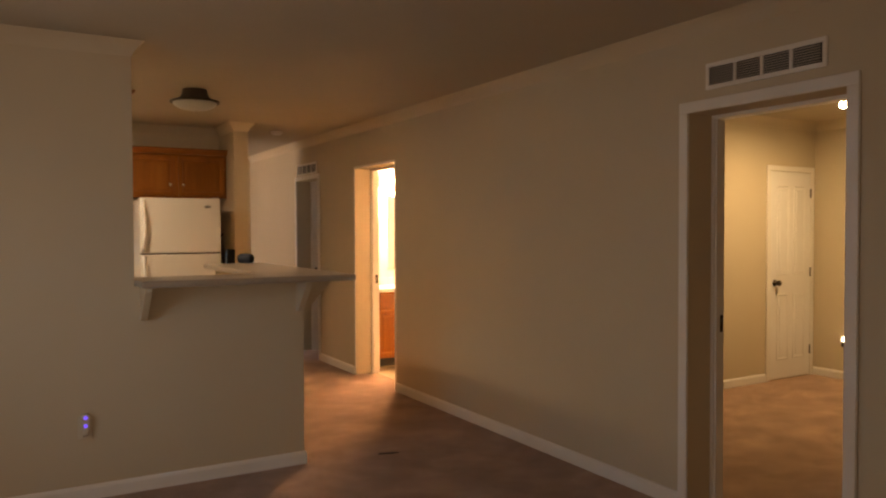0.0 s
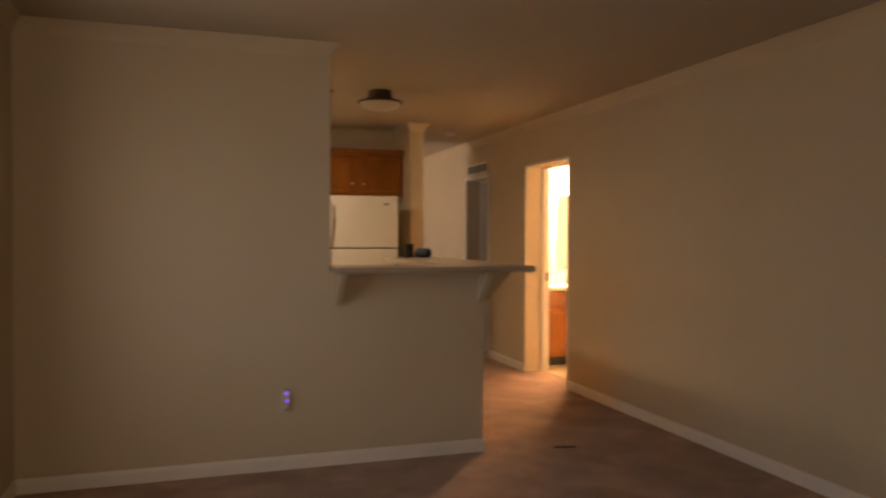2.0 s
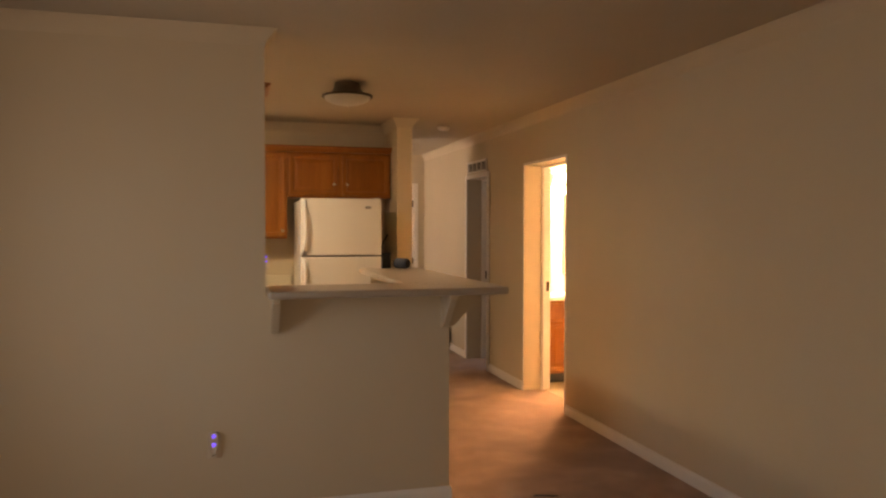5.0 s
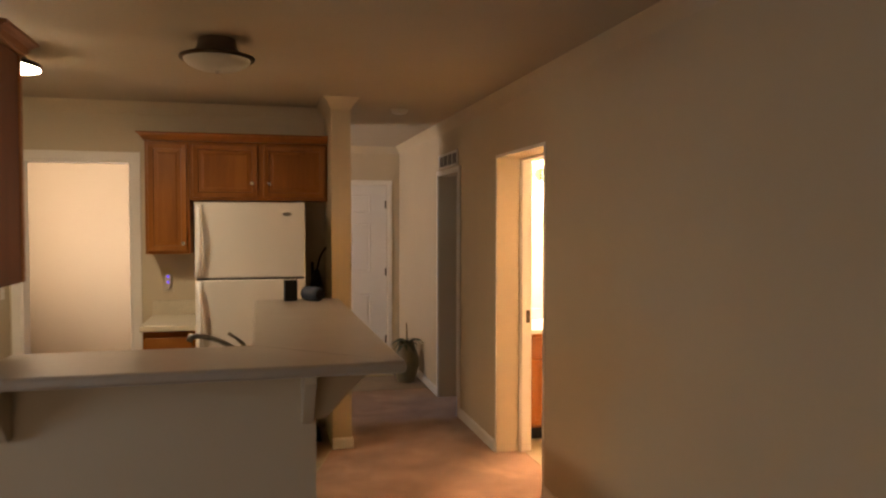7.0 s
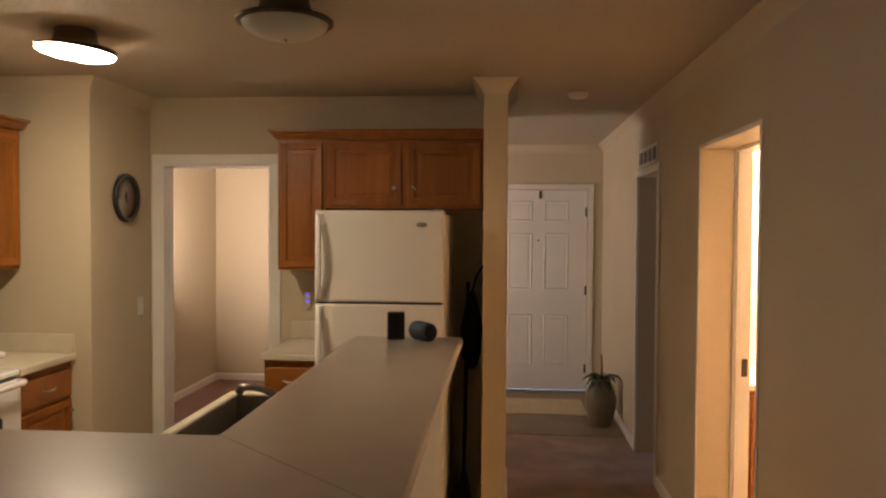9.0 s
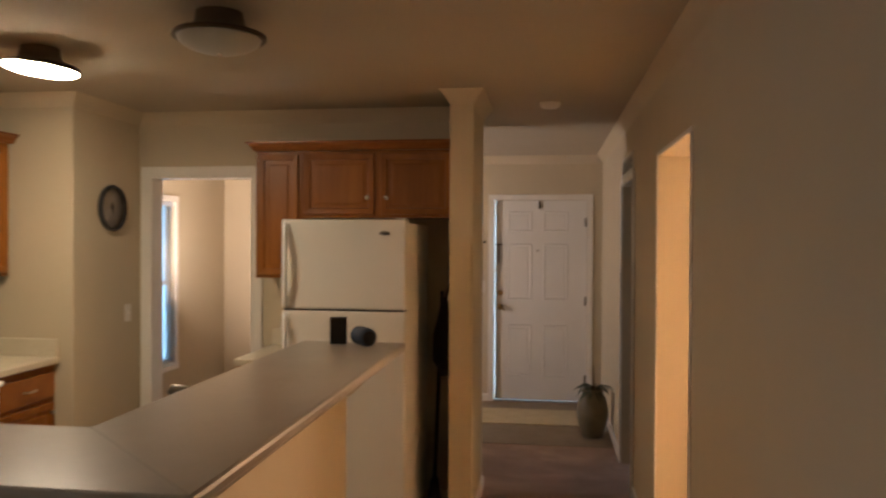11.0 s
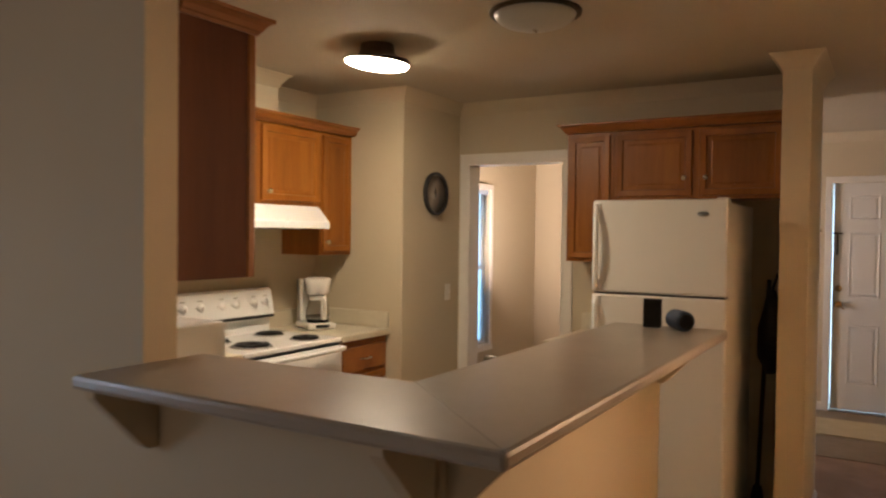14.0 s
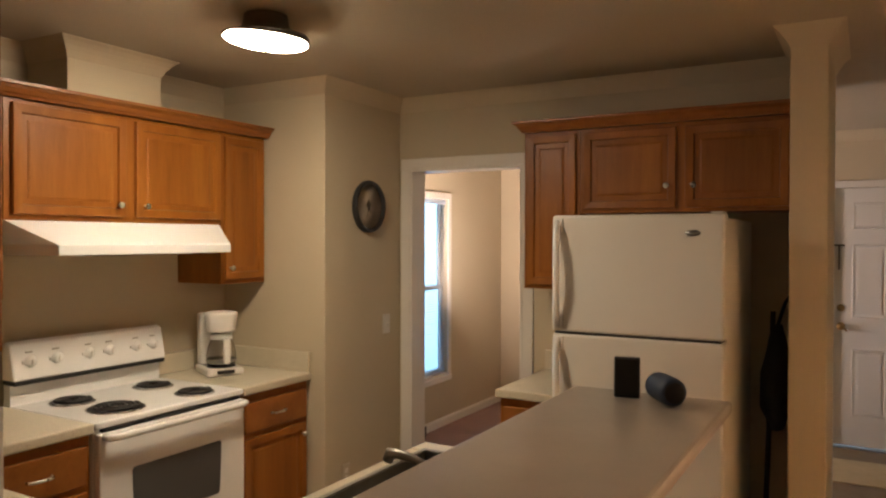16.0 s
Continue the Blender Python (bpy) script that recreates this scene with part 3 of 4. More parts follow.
def outlet(m, label, led=False, kind="wall_outlet", category="outlet"):
    """A duplex outlet plate, local front towards -y, centred; led: a plug-in with two blue lights."""
    ob = thing(kind, label, category, m)
    part("plate", box(-0.036, -0.006, -0.058, 0.036, 0, 0.058, bevel=0.003), PLATE, ob)
    if led:
        part("socket", box(-0.016, -0.008, -0.048, 0.016, -0.006, -0.022, bevel=0.001), PLATE, ob)
        part("slot", box(-0.012, -0.0088, -0.044, 0.012, -0.008, -0.041), BLACK, ob)
        part("plug_in", prism([(-0.009, -0.030), (0.009, -0.030), (0.024, 0.010), (0.026, 0.070), (0.016, 0.082), (-0.016, 0.082), (-0.026, 0.070), (-0.024, 0.010)], "y", -0.036, -0.0085, bevel=0.005), PLATE, ob, "tapered plug-in device")
        for z in (0.018, 0.062):
            part("blue_light", turned([(0, 0), (0.010, 0.0), (0.008, 0.004), (0, 0.006)], 14, m=pose(0, -0.036, z, 90, 0, 0)), BLUELED, ob, "glowing blue LED")
    else:
        for z in (-0.02, 0.02):
            part("socket", box(-0.016, -0.008, z - 0.014, 0.016, -0.006, z + 0.014, bevel=0.001), TRIM, ob)
    return ob


def switch_plate(m, label):
    ob = thing("light_switch", label, "switch", m)
    part("plate", box(-0.036, -0.006, -0.058, 0.036, 0, 0.058, bevel=0.003), TRIM, ob)
    part("toggle", prism([(-0.006, -0.010), (-0.020, 0.004), (-0.006, 0.010)], "x", -0.005, 0.005), TRIM, ob)
    return ob


def dome_light(label, x, y, r, glass, drop=0.156, askew=0.0, rim=1.05, wide=0.945, lip=-0.099):
    """A flush ceiling light: bronze pan and ring, glass bowl, finial."""
    ob = thing("ceiling_light", label, "ceiling light", pose(x, y, CEIL), "kitchen ceiling lights")
    part("pan", turned([(0, 0), (r * 0.52, 0.0), (r * 0.53, -0.010), (r * 0.56, -0.040), (r * 0.68, -0.066), (r * wide * 0.99, -0.081), (r * wide * 1.025, -0.087), (r * wide * 1.0, -0.0875), (0, -0.085)], 40), PANMETAL, ob, "bronze pan")
    lean = pose(0, 0, -0.09, 0, askew, 0) @ pose(0, 0, 0.09)
    part("ring", turned([(r * k, z) for k, z in ((0.3, -0.0855), (rim, -0.0850), (rim + 0.012, -0.0880), (rim, lip), (rim - 0.07, lip), (0.3, -0.0870))], 40, m=lean), BRONZE, ob, "bronze rim")
    prof = [(r * 0.52, -0.089), (r * wide * 0.97, -0.088), (r * wide, -0.094)] + [(r * wide * math.cos(a), -0.095 - (drop - 0.095) * math.sin(a)) for a in (0.25, 0.5, 0.75, 1.0, 1.25, 1.45)] + [(0, -drop)]
    part("bowl", turned(prof, 40, m=lean), glass, ob, "frosted glass bowl")
    part("finial", turned([(0, -drop + 0.004), (0.008, -drop), (0.010, -drop - 0.006), (0.005, -drop - 0.012), (0, -drop - 0.014)], 14), CHROME, ob)
    return ob


STEEL_GREY = surface("grey_louvre_paint", (0.36, 0.33, 0.29), (0.42, 0.39, 0.34), 0.45, 200, 4, 0.04, 0.0004)
PLATE = surface("almond_plastic", (0.54, 0.48, 0.37), (0.58, 0.52, 0.40), 0.42, 200, 6, 0.02, 0.0004, vary=0.03)
JOINT = plain("joint_filler", (0.24, 0.20, 0.155), 0.5)
LOUVRE = surface("dark_louvre_paint", (0.46, 0.42, 0.36), (0.52, 0.48, 0.42), 0.5, 200, 4, 0.04, 0.0004)
LAMINATE_BAR = surface("taupe_bar_laminate", (0.345, 0.295, 0.235), (0.39, 0.335, 0.27), 0.29, 420, 5, 0.0, 0.0003, vary=0.05, rough_vary=0.03)

# ---------------------------------------------------------------- breakfast bar
BAR0, BAR1 = 1.137, 1.175
bar = thing("breakfast_bar", "taupe laminate L-shaped breakfast bar on the half wall", "bar counter", pose(0, 0, 0))
part("bar_top", prism([(-2.424, -0.225), (-1.178, -0.225), (-1.178, 1.80), (-1.6535, 1.80), (-1.6535, 0.212), (-2.427, 0.212)], "z", BAR0, BAR1, bevel=0.011), LAMINATE_BAR, bar)
part("mitre_joint", prism([(-1.1815, -0.2225), (-1.1800, -0.2205), (-1.6515, 0.2125), (-1.6535, 0.2110)], "z", BAR1 - 0.002, BAR1 + 0.0003), JOINT, bar, "thin dark mitre joint")


def bracket(x, y, rz):
    """A painted triangular support under the bar; local: back against y = 0, reaching to -y."""
    ob = thing("bar_bracket", "painted triangular bracket under the breakfast bar", "bracket", pose(x, y, 0, 0, 0, rz), "bar brackets")
    part("gusset", prism([(0.0, BAR0), (-0.20, BAR0), (-0.195, BAR0 - 0.025), (-0.045, 0.955), (-0.03, 0.945), (0.0, 0.945)], "x", -0.019, 0.019, bevel=0.002), PAINT, ob)
    return ob


bracket(-2.385, 0.0, 0)
bracket(-1.475, 0.0, 0)
bracket(-1.445, 0.045, 90)
bracket(-1.445, 1.74, 90)

phone = thing("phone_charger", "black upright rectangular device standing on the bar", "device", pose(-1.457, 1.70, BAR1, 0, 0, 12))
part("case", box(-0.037, -0.012, 0, 0.037, 0.012, 0.118, bevel=0.004), BLACK, phone)
part("screen", box(-0.032, -0.0135, 0.006, 0.032, -0.012, 0.112), DARKGLASS, phone)
spk = thing("portable_speaker", "navy cloth cylindrical speaker lying on the bar", "speaker", pose(-1.340, 1.675, BAR1 + 0.040, 90, 0, 36) @ Matrix.Diagonal((0.91, 0.91, 1.14, 1.0)))
part("body", turned([(0, -0.056), (0.034, -0.056), (0.042, -0.048), (0.044, -0.03), (0.044, 0.03), (0.042, 0.048), (0.034, 0.056), (0, 0.056)], 28), BLUEFABRIC, spk)
part("end_cap", turned([(0.0, 0.052), (0.032, 0.0565), (0.028, 0.060), (0.0, 0.0605)], 28), FABRIC, spk, "black rubber end cap")
part("end_cap", turned([(0.0, -0.052), (0.032, -0.0565), (0.028, -0.060), (0.0, -0.0605)], 28), FABRIC, spk, "black rubber end cap")

# ---------------------------------------------------------------- kitchen: left wall
CT = 0.918
cabinet("base_cabinet", "honey oak base cabinet with drawer beside the range", pose(-3.485, 2.18, FLOOR, 0, 0, 90), 0.495, 0.62, 0.895,
        doors=((0.02, 0.115, 0.455, 0.56, (0.435, 0.62)),), drawers=((0.02, 0.70, 0.455, 0.155),), toe=True)
cabinet("base_cabinet", "honey oak base cabinet with drawers beside the range", pose(-3.485, 0.76, FLOOR, 0, 0, 90), 0.612, 0.62, 0.895,
        doors=((0.20, 0.115, 0.392, 0.56, (0.24, 0.62)),), drawers=((0.20, 0.70, 0.392, 0.155),), toe=True)
cabinet("base_cabinet", "honey oak corner base cabinet under the worktop", pose(-2.235, 0.735, FLOOR, 0, 0, 180), 1.24, 0.615, 0.895,
        doors=((0.03, 0.115, 0.40, 0.56, (0.40, 0.62)), (0.45, 0.115, 0.40, 0.56, (0.48, 0.62))), drawers=((0.03, 0.70, 0.40, 0.155), (0.45, 0.70, 0.40, 0.155)), toe=True)
cabinet("sink_cabinet", "honey oak sink base cabinet behind the bar", pose(-2.185, 1.79, FLOOR, 0, 0, -90), 1.04, 0.62, 0.72,
        doors=((0.03, 0.115, 0.46, 0.56, (0.46, 0.62)), (0.52, 0.115, 0.46, 0.56, (0.55, 0.62))), toe=True)


def worktop(name, label, outlines, splashes=()):
    ob = thing(name, label, "worktop")
    for o in outlines:
        part("top", prism(o, "z", CT - 0.04, CT, bevel=0.007), LAMINATE, ob)
    for b in splashes:
        part("backsplash", box(*b, bevel=0.004), LAMINATE, ob)
    return ob


worktop("worktop", "cream speckled laminate worktop beside the range", [[(LEFT, 2.176), (-3.452, 2.176), (-3.452, 2.677), (LEFT, 2.677)]],
        [(LEFT + 0.0, 2.178, CT + 0.001, LEFT + 0.02, 2.657, CT + 0.108), (LEFT + 0.0, 2.6585, CT + 0.001, -3.462, 2.678, CT + 0.108)])
SX0, SX1, SY0, SY1 = -2.152, -1.74, 0.93, 1.700
worktop("worktop", "cream speckled laminate worktop running round to the sink",
        [[(LEFT, 0.118), (-3.452, 0.118), (-3.452, 1.372), (LEFT, 1.372)], [(-3.4505, 0.118), (-1.563, 0.118), (-1.563, 0.765), (-3.4505, 0.765)],
         [(-2.213, 0.7665), (-1.563, 0.7665), (-1.563, SY0), (-2.213, SY0)], [(-2.213, SY1), (-1.563, SY1), (-1.563, 1.80), (-2.213, 1.80)],
         [(-2.213, SY0 + 0.0015), (SX0, SY0 + 0.0015), (SX0, SY1 - 0.0015), (-2.213, SY1 - 0.0015)], [(SX1, SY0 + 0.0015), (-1.563, SY0 + 0.0015), (-1.563, SY1 - 0.0015), (SX1, SY1 - 0.0015)]],
        [(LEFT, 0.14, CT + 0.001, LEFT + 0.02, 1.37, CT + 0.108), (LEFT, 0.119, CT + 0.001, -2.45, 0.139, CT + 0.108)])
sink = thing("kitchen_sink", "stainless steel sink set into the worktop", "sink", pose(0, 0, 0))
for y0, y1 in ((SY0 + 0.004, SY1 - 0.004),):
    bm = bmesh.new()
    x0, x1, zb = SX0 + 0.004, SX1 - 0.004, CT - 0.15
    solid(bm, x0, y0, zb, x1, y1, zb + 0.003)
    solid(bm, x0, y0, zb + 0.003, x0 + 0.003, y1, CT - 0.001)
    solid(bm, x1 - 0.003, y0, zb + 0.003, x1, y1, CT - 0.001)
    solid(bm, x0 + 0.003, y0, zb + 0.003, x1 - 0.003, y0 + 0.003, CT - 0.001)
    solid(bm, x0 + 0.003, y1 - 0.003, zb + 0.003, x1 - 0.003, y1, CT - 0.001)
    part("bowl", bm, SINKSTEEL, sink)
rim = bmesh.new()
for a in ((SX0 - 0.012, SY0 - 0.012, SX0 + 0.006, SY1 + 0.012), (SX1 - 0.006, SY0 - 0.012, SX1 + 0.012, SY1 + 0.012), (SX0 + 0.006, SY0 - 0.012, SX1 - 0.006, SY0 + 0.006), (SX0 + 0.006, SY1 - 0.006, SX1 - 0.006, SY1 + 0.012)):
    solid(rim, a[0], a[1], CT + 0.0005, a[2], a[3], CT + 0.005, 0.0015)
part("rim", rim, SINKSTEEL, sink)
part("drain", turned([(0, CT - 0.1465), (0.045, CT - 0.1465), (0.05, CT - 0.144), (0.042, CT - 0.1455), (0, CT - 0.146)], 24, m=pose(-1.95, 1.36, 0)), BLACK, sink, "dark drain")
faucet = thing("kitchen_faucet", "dull nickel faucet with an arched spout and lever", "faucet", pose(-1.70, 1.16, CT + 0.001))
part("base", turned([(0, 0), (0.03, 0), (0.028, 0.012), (0.02, 0.02), (0.017, 0.085), (0.012, 0.094), (0, 0.096)], 20), NICKEL, faucet)
sp = [(-0.005 - 0.235 * k / 10, 0.001 * k, 0.066 + 0.088 * math.sin(math.pi * 0.56 * k / 10)) for k in range(11)] + [(-0.249, 0.010, 0.132)]
part("spout", tube(sp, [0.012] * 9 + [0.013, 0.016, 0.015]), NICKEL, faucet)
part("lever", tube([(0, 0, 0.09), (-0.004, 0.0, 0.112), (-0.035, 0.0, 0.142), (-0.072, 0.0, 0.166)], [0.015, 0.010, 0.006, 0.007]), NICKEL, faucet)

# range
rng = thing("electric_range", "white electric range with four black coil burners", "range", pose(-3.475, 1.378, FLOOR, 0, 0, 90))
RW, RD, RZ = 0.792, 0.615, 0.938
part("body", box(0, 0.0, 0.05, RW, RD, RZ - 0.03, bevel=0.004), ENAMEL, rng)
part("cooktop", box(-0.003, -0.022, RZ - 0.029, RW + 0.003, RD - 0.055, RZ, bevel=0.008), ENAMEL, rng)
bg = prism([(RD - 0.054, RZ - 0.02), (RD - 0.050, RZ + 0.088), (RD - 0.004, RZ + 0.088), (RD, RZ - 0.02)], "x", 0.006, RW - 0.006, bevel=0.003)
part("back_panel", bg, ENAMEL, rng)
con = part("console", prism([(RD - 0.092, RZ + 0.106), (RD - 0.060, RZ + 0.262), (RD - 0.03, RZ + 0.276), (RD, RZ + 0.262), (RD, RZ + 0.106)], "x", 0.0, RW, bevel=0.008), ENAMEL, rng, "white control console")
part("vent_gap", box(0.004, RD - 0.0935, RZ + 0.0885, RW - 0.01, RD - 0.002, RZ + 0.1055), BLACK, rng, "dark gap under the console")
for k, fx in enumerate((0.08, 0.205, 0.365, 0.475, 0.625, 0.725)):
    kn = part("knob", turned([(0, 0), (0.030, 0), (0.029, 0.003), (0.022, 0.006), (0.019, 0.014), (0.016, 0.017), (0, 0.017)], 20, m=pose(fx, RD - 0.078, RZ + 0.182, 101, 0, 0)), ENAMEL, con, "white control knob")
    part("pointer", box(fx - 0.003, RD - 0.103, RZ + 0.172, fx + 0.003, RD - 0.088, RZ + 0.196, bevel=0.001), COFFEE, con)
    part("marking", box(fx - 0.016, RD - 0.0694, RZ + 0.222, fx + 0.016, RD - 0.066, RZ + 0.228), STEEL_GREY, con, "grey printed marking")
    part("marking", box(fx - 0.036, RD - 0.0800, RZ + 0.176, fx - 0.033, RD - 0.074, RZ + 0.190), STEEL_GREY, con, "grey printed marking")
for bx, by, br in ((0.212, 0.143, 0.100), (0.195, 0.415, 0.080), (0.608, 0.398, 0.080), (0.607, 0.108, 0.078)):
    part("drip_pan", turned([(0.0, RZ - 0.004), (br * 0.3, RZ - 0.003), (br * 0.95, RZ + 0.001), (br * 1.12, RZ + 0.004), (br * 1.18, RZ + 0.002), (br * 1.18, RZ - 0.001)], 36, m=pose(bx, by, 0)), BLACK, rng, "black drip pan with a bright rim")
    part("pan_rim", turned([(br * 1.13, RZ + 0.0025), (br * 1.17, RZ + 0.0055), (br * 1.20, RZ + 0.0025), (br * 1.17, RZ + 0.001)], 36, m=pose(bx, by, 0)), CHROME, rng, "bright metal rim")
    turns = 4
    pts = [(bx + (br * (0.22 + 0.76 * k / (turns * 20))) * math.cos(2 * math.pi * k / 20), by + (br * (0.22 + 0.76 * k / (turns * 20))) * math.sin(2 * math.pi * k / 20), RZ + 0.011) for k in range(turns * 20 + 1)]
    part("coil", tube(pts, 0.0058, 6), COIL, rng, "black heating coil")
door = part("oven_door", box(0.006, -0.034, 0.25, RW - 0.006, -0.001, RZ - 0.045, bevel=0.008), ENAMEL, rng)
part("door_window", prism([(0.175, 0.485), (0.165, 0.497), (0.155, 0.715), (0.165, 0.728), (RW - 0.165, 0.728), (RW - 0.155, 0.715), (RW - 0.165, 0.497), (RW - 0.175, 0.485)], "y", -0.0365, -0.0335, bevel=0.001), OVENGLASS, door, "grey oven window")
hz = RZ - 0.058
part("door_handle", tube([(0.03, -0.034, hz), (0.03, -0.066, hz), (0.06, -0.078, hz), (RW / 2, -0.082, hz), (RW - 0.06, -0.078, hz), (RW - 0.03, -0.066, hz), (RW - 0.03, -0.034, hz)], 0.015, 12), ENAMEL, door, "white bar handle")
part("drawer", box(0.006, -0.030, 0.06, RW - 0.006, -0.001, 0.24, bevel=0.008), ENAMEL, rng, "white storage drawer")
part("vent_slot", box(0.03, -0.0245, RZ - 0.042, RW - 0.03, -0.002, RZ - 0.032), BLACK, rng, "dark vent slot over the door")

# hood
hood = thing("range_hood", "white enamel range hood under the wall cabinets", "range hood", pose(0, 0, 0))
bm = bmesh.new()
lo = [(-3.63, 1.345), (-3.63, 2.265), (-4.10, 2.335), (-4.10, 1.24)]
hi = [(-3.785, 1.215), (-3.785, 2.335), (-4.10, 2.335), (-4.10, 1.215)]
vb = [bm.verts.new((x, y, 1.570)) for x, y in lo]
vm = [bm.verts.new((x, y, 1.612)) for x, y in lo]
vt = [bm.verts.new((x, y, 1.712)) for x, y in hi]
bm.faces.new(vb), bm.faces.new(vt)
for a, b in ((vb, vm), (vm, vt)):
    for k in range(4):
        bm.faces.new((a[k], a[(k + 1) % 4], b[(k + 1) % 4], b[k]))
bmesh.ops.recalc_face_normals(bm, faces=bm.faces)
bmesh.ops.bevel(bm, geom=list(bm.edges), offset=0.004, segments=2, profile=0.5, affect="EDGES")
part("shell", bm, ENAMEL, hood)
part("filter", box(-4.0, 1.55, 1.564, -3.72, 2.10, 1.5695), STEEL, hood, "grey grease filter")

# wall cabinets on the left wall
UD = 0.325
cabinet("wall_cabinet", "honey oak two-door wall cabinet over the range hood", pose(-3.785, 1.215, 1.714, 0, 0, 90), 1.128, UD, 0.482,
             doors=((0.03, 0.022, 0.52, 0.442, (0.505, 0.075)), (0.602, 0.022, 0.515, 0.442, (0.645, 0.075))))
cabinet("wall_cabinet", "tall narrow honey oak wall cabinet beside the hood", pose(-3.785, 2.345, 1.400, 0, 0, 90), 0.325, UD, 0.796,
        doors=((0.022, 0.022, 0.285, 0.752, (0.05, 0.085)),))
cabinet("wall_cabinet", "honey oak wall cabinet in the kitchen corner", pose(-3.785, 0.43, 1.400, 0, 0, 90), 0.783, UD, 0.796,
        doors=((0.30, 0.022, 0.46, 0.752, (0.34, 0.085)),))
cabinet("wall_cabinet", "wall cabinet with a reddish veneer end panel", pose(-2.455, 0.418, 1.402, 0, 0, 180), 1.64, 0.30, 0.794,
        doors=((0.03, 0.022, 0.42, 0.75, (0.41, 0.085)), (0.47, 0.022, 0.42, 0.75, (0.51, 0.085)), (0.91, 0.022, 0.38, 0.75, (0.95, 0.085))))
endp = thing("end_panel", "reddish brown veneer panel on the cabinet end", "cabinet panel")
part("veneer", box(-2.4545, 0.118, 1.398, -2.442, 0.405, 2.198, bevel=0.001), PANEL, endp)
part("edge_strip", box(-2.4545, 0.4055, 1.398, -2.438, 0.437, 2.198, bevel=0.003), OAK, endp, "oak front edge strip")
cr = thing("cabinet_crown", "stepped oak crown moulding on the wall cabinets", "crown moulding")
moulded_crown(cr, [(-2.440, 0.12, 2.197), (-2.440, 0.437, 2.197), (-3.765, 0.437, 2.197), (-3.765, 2.67, 2.197), (-4.10, 2.67, 2.197)])
top = bmesh.new()
solid(top, -4.105, 0.12, 2.1985, -3.79, 2.668, 2.205)
solid(top, -3.789, 0.12, 2.1985, -2.46, 0.41, 2.205)
part("top_board", top, OAK_X, cr)
chase = setting("wall_duct_chase", box(-4.105, 1.51, 2.206, -3.82, 1.998, CEIL, bevel=0.003), PAINT, "painted duct chase above the cabinets", "duct chase")
crown((LEFT, 1.51), (-3.82, 1.51), (-3.82, 1.998), (LEFT, 1.998))

# coffee maker
cm = thing("coffee_maker", "white drip coffee maker with a glass carafe", "coffee maker", pose(-3.875, 2.415, CT + 0.0015, 0, 0, 62) @ Matrix.Diagonal((1.14, 1.08, 1.0, 1.0)))
part("base", box(-0.085, -0.125, 0, 0.085, 0.105, 0.042, bevel=0.014, segments=3), COFFEE, cm)
part("tower", box(-0.078, 0.03, 0.0425, 0.078, 0.104, 0.318, bevel=0.014, segments=3), COFFEE, cm, "white water tank")
part("brew_head", turned([(0, 0.226), (0.060, 0.226), (0.066, 0.234), (0.071, 0.290), (0.074, 0.318), (0.072, 0.327), (0.062, 0.332), (0, 0.334)], 30, m=pose(0, -0.045, 0)), COFFEE, cm, "white brew basket")
part("control_panel", box(-0.04, -0.128, 0.012, 0.04, -0.124, 0.032, bevel=0.001), BLACK, cm, "dark control strip with buttons")
part("warming_plate", turned([(0, 0.042), (0.066, 0.042), (0.066, 0.048), (0, 0.049)], 30, m=pose(0, -0.045, 0)), BLACK, cm)
car = part("carafe", turned([(0, 0.050), (0.058, 0.050), (0.066, 0.062), (0.068, 0.105), (0.060, 0.150), (0.046, 0.185), (0.044, 0.200), (0.0415, 0.200), (0.0435, 0.185), (0.0575, 0.150), (0.0655, 0.105), (0.0635, 0.064), (0.056, 0.053), (0, 0.053)], 30, m=pose(0, -0.045, 0)), COFFEE_GLASS, cm, "clear glass carafe")
part("handle", box(-0.015, -0.152, 0.066, 0.015, -0.130, 0.200, bevel=0.008), COFFEE, car, "white carafe handle")
part("collar", turned([(0.0455, 0.186), (0.050, 0.190), (0.050, 0.212), (0.030, 0.220), (0, 0.222)], 30, m=pose(0, -0.045, 0)), COFFEE, car)
part("handle_arm", box(-0.012, -0.134, 0.186, 0.012, -0.094, 0.200, bevel=0.003), COFFEE, car)
part("band", turned([(0.0675, 0.066), (0.0695, 0.070), (0.0695, 0.082), (0.0685, 0.084)], 30, m=pose(0, -0.045, 0)), STEEL, car)

# microwave
mw = thing("microwave", "white microwave oven on the corner worktop", "microwave", pose(-2.80, 0.63, CT + 0.012, 0, 0, 180))
part("body", box(-0.012, 0.0, 0, 0.51, 0.40, 0.278, bevel=0.008), ENAMEL, mw)
part("door", box(0.13, -0.016, 0.008, 0.508, -0.001, 0.27, bevel=0.004), ENAMEL, mw)
part("window", box(0.19, -0.018, 0.05, 0.46, -0.016, 0.23), DARKGLASS, mw, "dark door window")
part("keypad", box(-0.006, -0.012, 0.008, 0.125, -0.001, 0.27, bevel=0.003), COFFEE, mw, "white keypad panel")
part("side_vent", box(-0.014, 0.28, 0.13, -0.012, 0.31, 0.17), STEEL_GREY, mw, "small side vent")
for fx, fy in ((0.03, 0.04), (0.47, 0.04), (0.03, 0.36), (0.47, 0.36)):
    part("foot", turned([(0, -0.0115), (0.012, -0.0115), (0.013, 0.0), (0, 0.0)], 12, m=pose(fx, fy, 0)), BLACK, mw)

# clock
ck = thing("wall_clock", "black-rimmed round wall clock with a pale face", "clock", pose(-3.364, 3.07, 1.826, 0, 0, 90))
